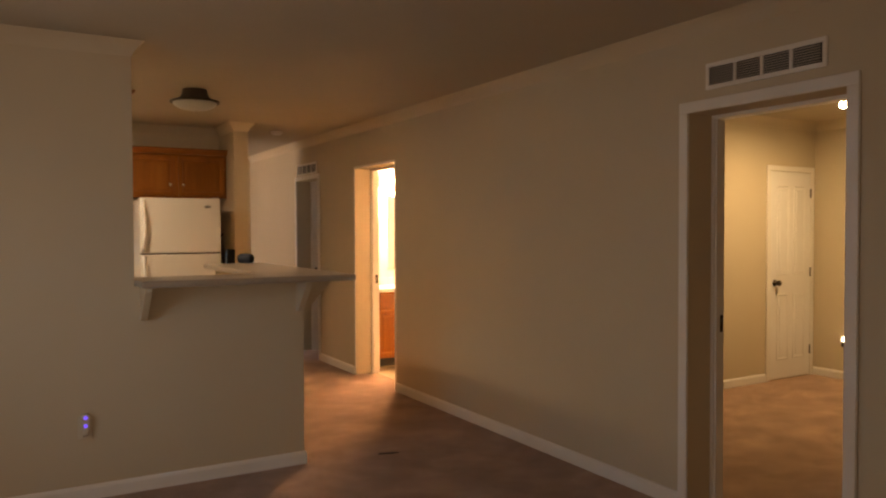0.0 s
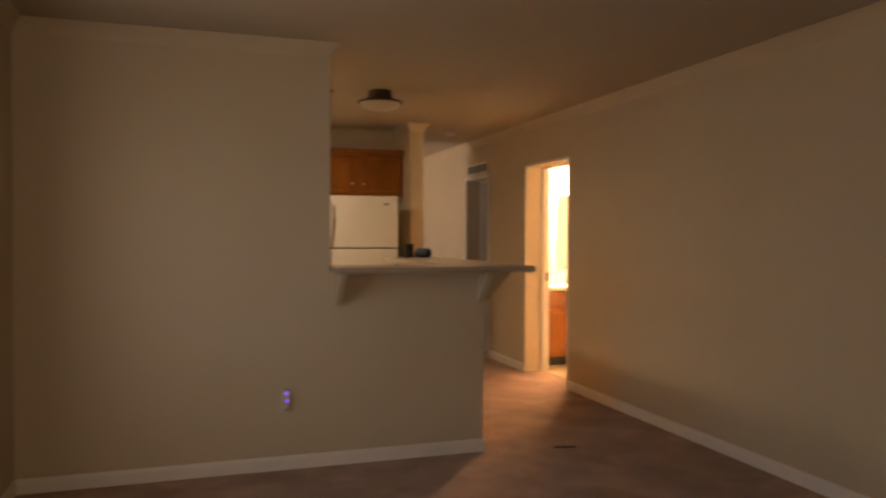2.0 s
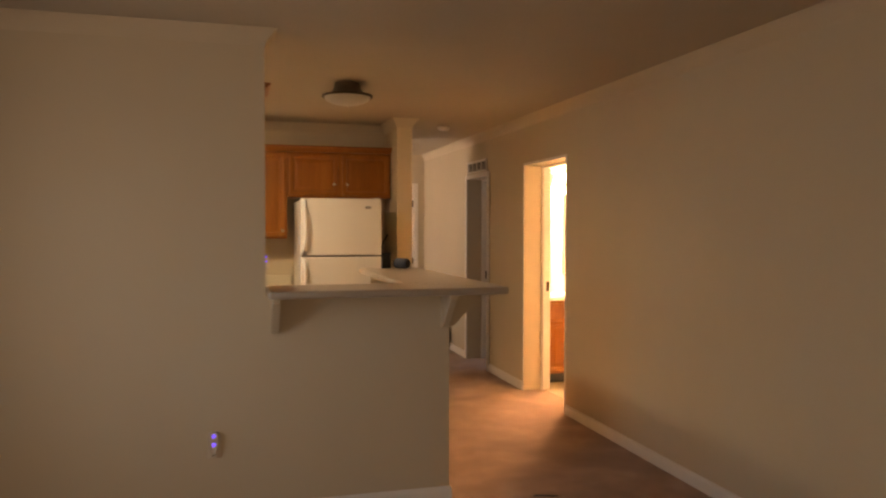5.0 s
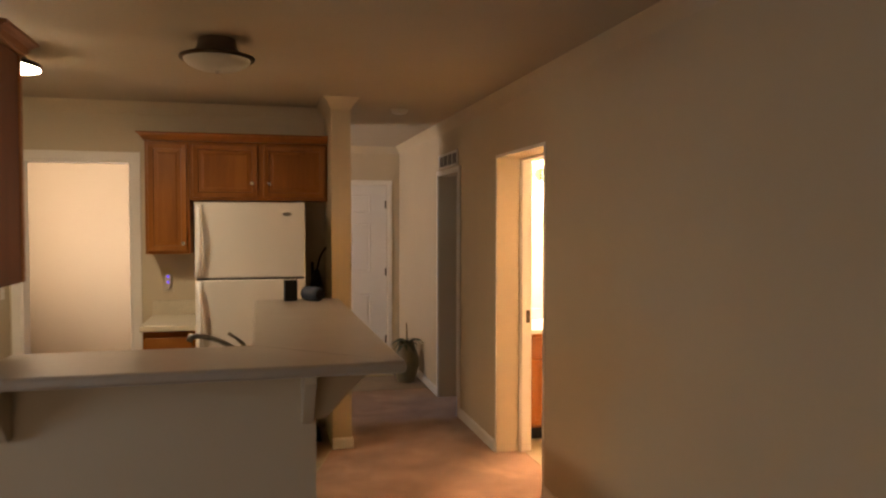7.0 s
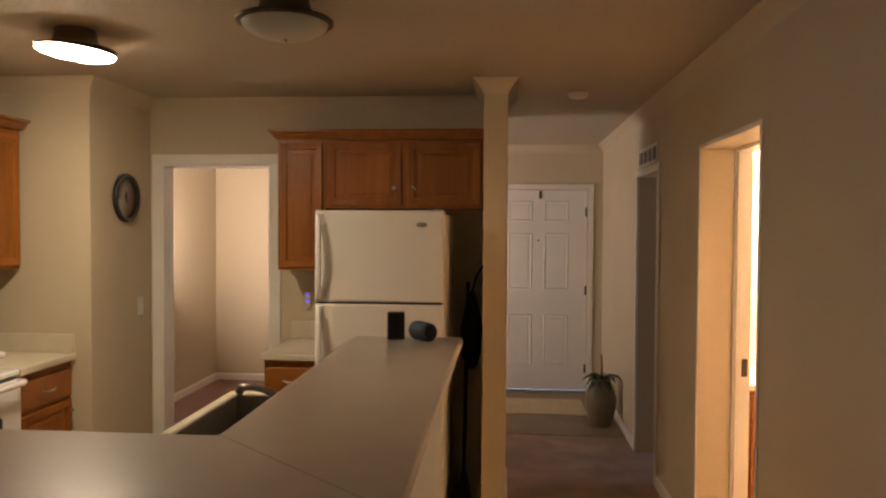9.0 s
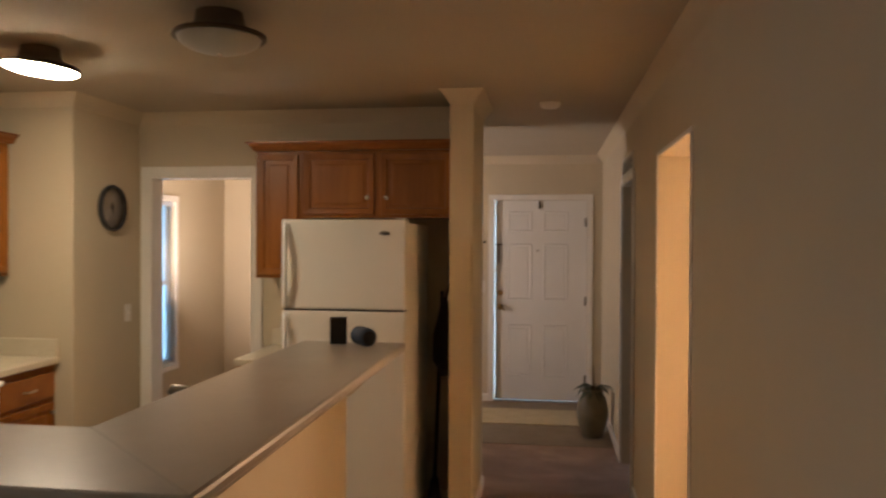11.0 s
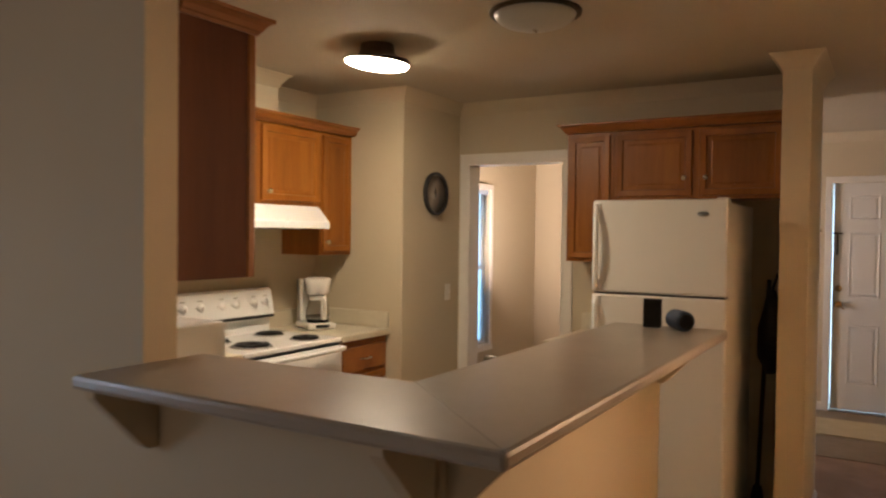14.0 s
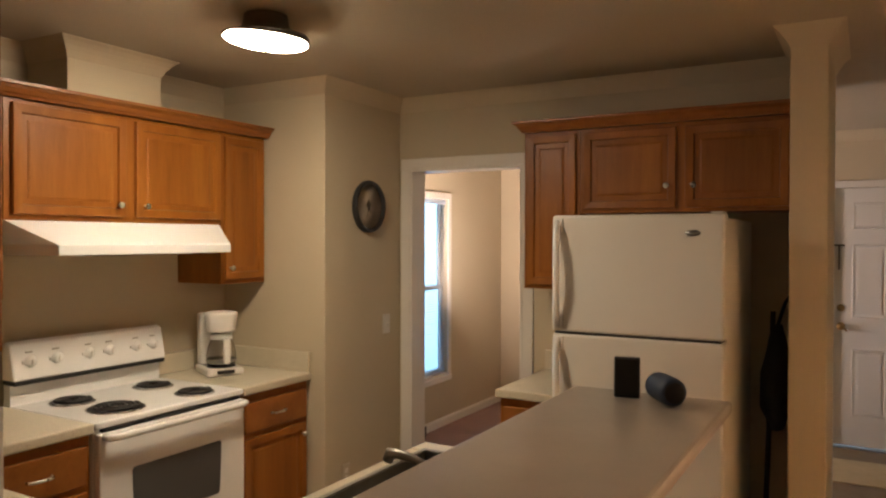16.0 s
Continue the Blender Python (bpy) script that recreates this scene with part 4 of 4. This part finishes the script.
part("rim", turned([(0.128, 0.0), (0.150, 0.002), (0.152, 0.018), (0.146, 0.030), (0.134, 0.030), (0.126, 0.016)], 48, m=pose(0, 0, 0, 90, 0, 0)), BLACK, ck, "thick black rim")
part("face", turned([(0, 0.008), (0.128, 0.008), (0.128, 0.002), (0, 0.002)], 48, m=pose(0, 0, 0, 90, 0, 0)), surface("clock_face_card", (0.30, 0.25, 0.19), (0.38, 0.33, 0.26), 0.4, 90, 14, 0.0), ck)
for ang, ln, wd in ((150, 0.05, 0.003), (200, 0.075, 0.002)):
    hb = prism([(-wd, -0.015), (wd, -0.015), (wd * 0.4, ln), (-wd * 0.4, ln)], "y", -0.0125, -0.011)
    bmesh.ops.transform(hb, matrix=pose(0, 0, 0, 0, ang, 0), verts=hb.verts)
    part("pointer", hb, BLACK, ck)
part("emblem", prism([(-0.022, 0.01), (0.0, 0.045), (0.022, 0.01), (0.0, -0.03)], "y", -0.0100, -0.0085), BRONZE, ck, "small dark centre emblem")

switch_plate(pose(-3.364, 3.262, 1.13, 0, 0, 90), "white light switch on the kitchen wall")
outlet(pose(-3.364, 2.86, 0.33, 0, 0, 90), "white wall outlet low on the kitchen wall")

# ---------------------------------------------------------------- kitchen: far wall
cabinet("wall_cabinet", "narrow honey oak wall cabinet beside the doorway", pose(-2.405, 3.13, 1.384), 0.302, 0.288, 0.806,
        doors=((0.02, 0.02, 0.262, 0.766, (0.258, 0.075)),))
cabinet("wall_cabinet", "honey oak two-door wall cabinet above the refrigerator", pose(-2.102, 3.13, 1.768), 0.978, 0.288, 0.422,
        doors=((0.02, 0.02, 0.452, 0.382, (0.432, 0.125)), (0.514, 0.02, 0.444, 0.382, (0.555, 0.125))))
cr2 = thing("cabinet_crown", "stepped oak crown moulding above the refrigerator cabinets", "crown moulding")
moulded_crown(cr2, [(-2.407, 3.417, 2.191), (-2.407, 3.112, 2.191), (-1.123, 3.112, 2.191)])
part("top_board", box(-2.405, 3.114, 2.192, -1.123, 3.415, 2.199), OAK_X, cr2)
cabinet("base_cabinet", "short honey oak base cabinet beside the refrigerator", pose(-2.385, 2.80, FLOOR), 0.335, 0.615, 0.895,
        doors=((0.02, 0.115, 0.295, 0.56, (0.27, 0.62)),), drawers=((0.02, 0.70, 0.295, 0.155),), toe=True)
worktop("worktop", "short cream laminate worktop beside the refrigerator", [[(-2.40, 2.765), (-2.045, 2.765), (-2.045, 3.418), (-2.40, 3.418)]], [(-2.398, 3.399, CT + 0.001, -2.047, 3.419, CT + 0.108)])
outlet(pose(-2.285, 3.42, 1.145), "kitchen outlet with a blue-lit plug-in", True)

fr = thing("refrigerator", "white two-door top-freezer refrigerator", "refrigerator", pose(-2.028, 2.56, FLOOR))
FW = 0.706
part("cabinet_body", box(0.004, 0.094, 0.03, FW - 0.004, 0.80, 1.745, bevel=0.006), FRIDGE, fr, "off-white textured side panels")
fz = part("freezer_door", box(0, 0, 1.264, FW, 0.090, 1.762, bevel=0.012, segments=3), FRIDGE, fr)
fd_ = part("fresh_food_door", box(0, 0, 0.10, FW, 0.090, 1.254, bevel=0.012, segments=3), FRIDGE, fr)
part("gasket", box(0.012, 0.010, 1.253, FW - 0.012, 0.092, 1.265), BLACK, fr, "dark gap between the doors")
part("kick_grille", box(0.01, 0.03, 0.015, FW - 0.01, 0.06, 0.095, bevel=0.003), FRIDGE, fr, "off-white kick grille")
part("hinge_cover", box(FW - 0.06, 0.03, 1.7625, FW - 0.012, 0.12, 1.770, bevel=0.003), FRIDGE, fr)
part("badge", turned([(0, 0), (0.030, 0), (0.028, 0.003), (0, 0.004)], 24, m=pose(FW - 0.12, 0.0, 1.685, 90, 0, 0) @ Matrix.Diagonal((1, 0.42, 1, 1))), STEEL, fz, "grey oval badge")


def fridge_handle(parent, z0, z1, low):
    """A moulded full-height handle that bows away from the door."""
    n = 12
    pts = []
    for k in range(n + 1):
        u = k / n
        pts.append((0.024 + 0.010 * math.sin(math.pi * u), -0.004 - 0.040 * math.sin(math.pi * u) ** 0.6 if 0 < u < 1 else 0.0, z0 + (z1 - z0) * u))
    bm = tube(pts, 0.014, 12)
    solid(bm, 0.004, -0.006, z0 - 0.01, 0.05, 0.004, z0 + 0.05, 0.004)
    solid(bm, 0.004, -0.006, z1 - 0.05, 0.05, 0.004, z1 + 0.01, 0.004)
    return part("handle", bm, ENAMEL, parent, "white moulded handle")


fridge_handle(fz, 1.285, 1.735, True)
fridge_handle(fd_, 0.80, 1.235, False)
# things kept in the gap beside the refrigerator
broom = thing("broom", "dark broom leaning in the gap beside the refrigerator", "broom", pose(-1.235, 3.02, FLOOR + 0.004))
part("handle", tube([(0, 0.06, 0.16), (0.01, 0.30, 1.32)], 0.012), FABRIC, broom)
part("brush", prism([(-0.05, 0.0), (0.05, 0.0), (0.02, 0.18), (-0.02, 0.18)], "y", 0.02, 0.09, bevel=0.004), FABRIC, broom)
bag = thing("hanging_bag", "black cloth bag hanging in the gap beside the refrigerator", "bag", pose(-1.20, 3.24, 1.05))
bb = turned([(0, -0.28), (0.05, -0.27), (0.09, -0.18), (0.085, -0.02), (0.055, 0.13), (0.02, 0.20), (0, 0.205)], 18)
bmesh.ops.transform(bb, matrix=Matrix.Diagonal((0.72, 1.4, 1, 1)), verts=bb.verts)
for v in bb.verts:
    v.co += Vector((1, 1, 0)) * 0.018 * noise.noise(v.co * 14)
part("sack", bb, FABRIC, bag)
part("strap", tube([(0.0, 0.0, 0.19), (0.03, 0.02, 0.30), (0.074, 0.03, 0.37)], 0.008), FABRIC, bag)

dome_light("unlit bronze-rimmed frosted ceiling light", -1.815, 1.285, 0.168, FROST)
dome_light("lit bronze-rimmed ceiling light glowing warm white", -2.86, 1.69, 0.158, LITGLASS, drop=0.126, askew=6, rim=1.05, wide=1.02, lip=-0.0905)
sd = thing("smoke_detector", "round white smoke detector on the hall ceiling", "smoke detector", pose(-0.545, 3.30, CEIL))
part("case", turned([(0, -0.034), (0.04, -0.034), (0.058, -0.026), (0.064, -0.008), (0.066, 0.0), (0, 0)], 28), TRIM, sd)

# ---------------------------------------------------------------- living room
wall_vent("white louvred return-air vent above the bedroom doorway", pose(0.0, -1.893, 2.140, 0, 0, -90), 0.642, 0.130, 4)
wall_vent("small louvred return-air vent above the hall doorway", pose(0.0, 4.20, 2.092, 0, 0, -90), 0.65, 0.132, 4)
outlet(pose(-2.69, 0.0, 0.375), "wall outlet with a blue-lit plug-in", True)


def window(name, label, y0, y1, z0, z1, blind_lo, tilt):
    """A sash window in the outer wall with casing, stool, sashes, panes and a slatted blind."""
    ob = thing(name, label, "window")
    x = LEFT
    w = 0.055
    fr_ = bmesh.new()
    for a in ((y0 - w, z0, y0, z1), (y1, z0, y1 + w, z1)):
        solid(fr_, x, a[0], a[1], x + 0.014, a[2], a[3], 0.003)
    solid(fr_, x, y0 - w, z1, x + 0.014, y1 + w, z1 + w, 0.003)
    part("casing", fr_, TRIM, ob)
    part("window_sill", box(x - 0.06, y0 - 0.0, z0 - 0.0, x + 0.0, y1, z0 + 0.018, bevel=0.002), TRIM, ob)
    part("apron", box(x, y0 - w, z0 - 0.05, x + 0.022, y1 + w, z0, bevel=0.004), TRIM, ob)
    mid = (z0 + z1) / 2
    for za, zb, xo in ((z0 + 0.02, mid + 0.02, -0.050), (mid - 0.02, z1, -0.072)):
        sash = bmesh.new()
        solid(sash, x + xo - 0.02, y0, za, x + xo, y0 + 0.04, zb, 0.002)
        solid(sash, x + xo - 0.02, y1 - 0.04, za, x + xo, y1, zb, 0.002)
        solid(sash, x + xo - 0.02, y0 + 0.04, za, x + xo, y1 - 0.04, za + 0.04, 0.002)
        solid(sash, x + xo - 0.02, y0 + 0.04, zb - 0.04, x + xo, y1 - 0.04, zb, 0.002)
        s = part("sash", sash, TRIM, ob)
        g = part("pane", box(x + xo - 0.012, y0 + 0.04, za + 0.04, x + xo - 0.008, y1 - 0.04, zb - 0.04), GLASS, s)
        g.visible_shadow = False
    part("headrail", box(x - 0.046, y0 + 0.004, z1 - 0.045, x - 0.012, y1 - 0.004, z1 - 0.001, bevel=0.003), BLIND, ob)
    sl = box(-0.0125, y0 + 0.008, -0.0008, 0.0125, y1 - 0.008, 0.0008)
    slat = mesh_of("slat", sl, BLIND)
    z = z1 - 0.06
    while z > blind_lo:
        s = new("slat", slat)
        s.parent = ob
        s.matrix_world = pose(x - 0.031, 0, z, 0, tilt, 0)
        z -= 0.0215
    part("bottom_rail", box(x - 0.045, y0 + 0.008, blind_lo - 0.018, x - 0.017, y1 - 0.008, blind_lo - 0.004, bevel=0.003), BLIND, ob)
    for yy in (y0 + 0.12, y1 - 0.12):
        part("ladder_cord", tube([(x - 0.0165, yy, blind_lo), (x - 0.0165, yy, z1 - 0.04)], 0.0012, 6), BLIND, ob)
    return tagged(ob, kind="structure")


window("window_1", "white sash window with a lowered slatted blind", *WIN1, WIN1[2] + 0.045, 18)
window("window_2", "white sash window with a slatted blind, far room", *WIN2, WIN2[2] + 0.05, 2)

GLOW = plain("outdoor_glow", (0.5, 0.6, 0.7), 1.0, glow=3.2, glow_colour=(0.33, 0.65, 1.0))
setting("backdrop", box(-7.0, -14.0, -0.66, -6.98, 18.0, 5.0), GLOW, "pale overcast daylight outside the windows", "backdrop")
setting("backdrop", box(-2.2, 7.5, -0.6, 1.2, 7.52, 3.0), plain("porch_glow", (0.5, 0.6, 0.7), 1.0, glow=4.5, glow_colour=(0.50, 0.76, 1.0)), "pale overcast daylight outside the front door", "backdrop")
# pane added behind the rear fill lamp; the window itself is assumed
setting("wall_rear_assumed_pane", box(REAR[0], -6.30, REAR[2], REAR[1], -6.28, REAR[3]), plain("frosted_rear_pane", (0.7, 0.72, 0.75), 0.4), "pale pane of an assumed, unseen rear window", "window")

crate = thing("floor_box", "small dark box on the rose carpet under the far window", "box", pose(-4.055, 4.815, FLOOR + 0.004))
part("case", box(-0.03, -0.035, 0, 0.03, 0.035, 0.085, bevel=0.006), BRONZE, crate)
part("lid", box(-0.031, -0.036, 0.0855, 0.031, 0.036, 0.095, bevel=0.003), BLACK, crate)

# ---------------------------------------------------------------- hall
front = panelled_door("front_door", "white six-panel front door, closed with daylight at its edge", pose(-1.077, 6.262, FLOOR + 0.022), 0.9285, 2.045,
                      [(x0, z0, x1, z1) for z0, z1 in ((0.24, 0.77), (1.02, 1.60), (1.72, 1.93)) for x0, x1 in ((0.125, 0.375), (0.49, 0.74))])
door_knob(front, 0.05, 0.95, BRASS, "aged brass knob")
part("lever", tube([(0.05, -0.05, 0.95), (0.075, -0.058, 0.935), (0.10, -0.055, 0.915)], 0.008), BRASS, front)
part("deadbolt", turned([(0, 0), (0.028, 0), (0.028, 0.012), (0.012, 0.016), (0.010, 0.024), (0, 0.025)], 20, m=pose(0.05, 0, 1.095, 90, 0, 0)), BRASS, front, "brass deadbolt")
part("peephole", turned([(0, 0), (0.010, 0), (0.009, 0.004), (0, 0.005)], 14, m=pose(0.435, 0, 1.53, 90, 0, 0)), CHROME, front)
part("door_guard", box(0.028, -0.022, 1.40, 0.042, -0.001, 1.60, bevel=0.003), BRONZE, front, "dark swing-bar guard")
part("guard_arm", box(0.0, -0.020, 1.585, 0.075, -0.004, 1.60, bevel=0.003), BRONZE, front)
part("top_hook", box(0.44, -0.014, 1.955, 0.465, -0.0005, 2.035, bevel=0.002), BRONZE, front, "dark over-door hook")
for z in (0.22, 1.02, 1.82):
    part("hinge", box(0.905, -0.008, z - 0.045, 0.924, 0.002, z + 0.045, bevel=0.002), BRONZE, front)
spare = panelled_door("spare_room_door", "white door standing open into the spare room", pose(0.256, 4.168, FLOOR + 0.012), 0.68, 2.0,
                      [(x0, z0, x1, z1) for z0, z1 in ((0.2, 0.85), (1.02, 1.84)) for x0, x1 in ((0.10, 0.30), (0.38, 0.58))], t=0.035)
door_knob(spare, 0.62, 0.93, BRONZE, "dark bronze knob")
setting("threshold", prism([(6.215, FLOOR), (6.225, FLOOR + 0.016), (6.30, FLOOR + 0.018), (6.38, FLOOR + 0.010), (6.38, FLOOR)], "x", FD[0] + 0.001, FD[1] - 0.001), STEEL, "metal door threshold", "threshold")
switch_plate(pose(-1.222, 6.23, 1.16), "white light switch beside the front door")
ch = thing("door_chain", "dark door chain plate beside the front door", "door chain", pose(-1.215, 6.23, 1.618))
part("plate", box(-0.045, -0.012, -0.012, 0.045, 0, 0.012, bevel=0.003), BRONZE, ch)
thermo = thing("thermostat", "small brown thermostat beside the front door", "thermostat", pose(-1.265, 6.23, 1.46))
part("case", box(-0.03, -0.03, -0.07, 0.03, 0, 0.07, bevel=0.006), STALK, thermo)
mat = thing("door_mat", "pale woven mat before the front door", "mat", pose(-0.72, 5.56, FLOOR + 0.004))
mb = box(-0.48, -0.30, 0, 0.48, 0.30, 0.012, bevel=0.004)
part("weave", mb, MAT, mat)

pot = thing("potted_plant", "dark drooping houseplant in a tall olive ceramic urn", "potted plant", pose(-0.165, 4.97, FLOOR + 0.004))
part("urn", turned([(0, 0), (0.085, 0.0), (0.092, 0.015), (0.105, 0.06), (0.130, 0.16), (0.132, 0.23), (0.112, 0.31), (0.086, 0.355), (0.082, 0.372), (0.094, 0.392), (0.090, 0.398), (0.078, 0.390), (0.070, 0.36), (0, 0.355)], 36), CLAY, pot)
part("soil", turned([(0, 0.362), (0.071, 0.360), (0.071, 0.357), (0, 0.357)], 20), SOIL, pot)
rnd = random.Random(7)


def leaf(length, width, m):
    """One arching strap leaf with a folded midrib."""
    bm = bmesh.new()
    rows, n = [], 7
    for k in range(n + 1):
        u = k / n
        w = width * math.sin(math.pi * min(0.98, 0.10 + 0.86 * u)) * 0.5
        y, z = length * u * (1 - 0.18 * u), length * (0.62 * u - 0.95 * u * u)
        rows.append([bm.verts.new((-w, y, z + w * 0.25)), bm.verts.new((0, y, z)), bm.verts.new((w, y, z + w * 0.25))])
    for a, b in zip(rows, rows[1:]):
        for j in (0, 1):
            f = bm.faces.new((a[j], a[j + 1], b[j + 1], b[j]))
            f.smooth = True
    bmesh.ops.transform(bm, matrix=m, verts=bm.verts)
    return bm


for k in range(34):
    part("leaf", leaf(rnd.uniform(0.13, 0.25), rnd.uniform(0.022, 0.04), pose(rnd.uniform(-0.03, 0.03), rnd.uniform(-0.03, 0.03), 0.362 + rnd.uniform(0, 0.03), rnd.uniform(-5, 40), rnd.uniform(-15, 15), 360 * k / 34 + rnd.uniform(-20, 20))), LEAF, pot)
part("dry_stalk", tube([(0.0, 0, 0.36), (0.006, 0.0, 0.48), (0.0, -0.004, 0.60)], [0.008, 0.009, 0.006], 8), STALK, pot, "dry brown central stalk")

# ---------------------------------------------------------------- bedroom
BY = 0.12
casing("door_casing", "x", 3.254, 3.874, 2.000, BY, -1, w=0.05)
clo = panelled_door("closet_door", "white four-panel closet door, closed", pose(3.257, BY - 0.012, FLOOR + 0.015), 0.614, 2.0,
                    [(x0, z0, x1, z1) for z0, z1 in ((0.18, 0.82), (1.0, 1.86)) for x0, x1 in ((0.09, 0.275), (0.34, 0.525))], t=0.011)
door_knob(clo, 0.06, 0.93, BRONZE, "dark bronze knob")
for z in (0.25, 1.02, 1.80):
    part("hinge", box(0.602, -0.006, z - 0.045, 0.620, 0.002, z + 0.045, bevel=0.002), BRONZE, clo)
bl = thing("ceiling_light", "lit glass ceiling light in the bedroom", "ceiling light", pose(2.76, -0.90, CEIL))
part("pan", turned([(0, 0), (0.05, 0), (0.07, -0.03), (0, -0.03)], 24), BRONZE, bl)
part("globe", turned([(0.018, -0.03), (0.024, -0.045), (0.027, -0.06), (0.022, -0.08), (0, -0.09)], 24), BEDGLASS, bl, "glowing glass shade")
nl = thing("night_light", "small glowing night light plugged into the wall", "night light", pose(3.955, -0.205, 0.33, 0, 0, -90))
part("plug", box(-0.02, -0.03, -0.03, 0.02, 0, 0.02, bevel=0.005), BLACK, nl)
part("bulb", turned([(0, 0.02), (0.014, 0.022), (0.016, 0.04), (0.008, 0.06), (0, 0.064)], 14, m=pose(0, -0.018, 0)), NIGHTGLOW, nl, "glowing bulb")

# ---------------------------------------------------------------- bathroom
van = thing("bathroom_vanity", "orange oak bathroom vanity with a white top", "vanity", pose(0.30, 2.69, FLOOR + 0.004))
part("body", box(0, 0, 0.095, 0.95, 0.575, 0.80, bevel=0.002), OAK, van)
part("toe_kick", box(0, 0.05, 0, 0.95, 0.575, 0.094), BLACK, van, "black toe kick")
for x in (0.03, 0.49):
    cabinet_door(van, x, 0.115, 0.43, 0.49, (x + 0.39, 0.55))
    cabinet_door(van, x, 0.625, 0.43, 0.15, name="drawer", panel=False)
part("vanity_top", box(-0.012, -0.025, 0.801, 0.965, 0.576, 0.835, bevel=0.006), ENAMEL, van, "white cultured stone top")
part("back_lip", box(-0.012, 0.556, 0.8355, 0.965, 0.576, 0.92, bevel=0.004), ENAMEL, van)
bf = thing("bathroom_faucet", "chrome faucet on the vanity top", "faucet", pose(0.83, 3.17, 0.820))
part("body", turned([(0, 0), (0.026, 0), (0.022, 0.03), (0.016, 0.08), (0, 0.085)], 18), CHROME, bf)
part("spout", tube([(0, 0, 0.07), (0, -0.05, 0.085), (0, -0.11, 0.06)], 0.011), CHROME, bf)
mir = thing("bathroom_mirror", "plain wall mirror above the vanity", "mirror", pose(0.745, 3.27, 1.0))
part("glass", box(0, -0.008, 0, 0.80, -0.001, 0.86, bevel=0.001), MIRROR, mir)
vl = thing("vanity_light", "chrome light bar with glowing globes over the mirror", "wall light", pose(0.62, 3.27, 2.0))
part("bar", box(0, -0.03, -0.05, 0.80, 0, 0.05, bevel=0.004), CHROME, vl)
for k in range(4):
    part("globe", turned([(0, -0.055)] + [(0.055 * math.cos(a), 0.055 * math.sin(a)) for a in (-1.2, -0.8, -0.4, 0, 0.4, 0.8, 1.2)] + [(0, 0.055)], 20, m=pose(0.1 + 0.2 * k, -0.088, 0)), BATHGLASS, vl, "glowing round bulb")

# a dark scrap on the carpet by the hall
scrap = thing("carpet_scrap", "small dark scrap lying on the carpet", "scrap", pose(-0.90, -0.095, FLOOR, 0, 0, -18))
part("sliver", prism([(-0.075, -0.004), (0.03, -0.007), (0.07, 0.002), (0.02, 0.008), (-0.06, 0.006)], "z", 0.0005, 0.006, bevel=0.001), FABRIC, scrap)
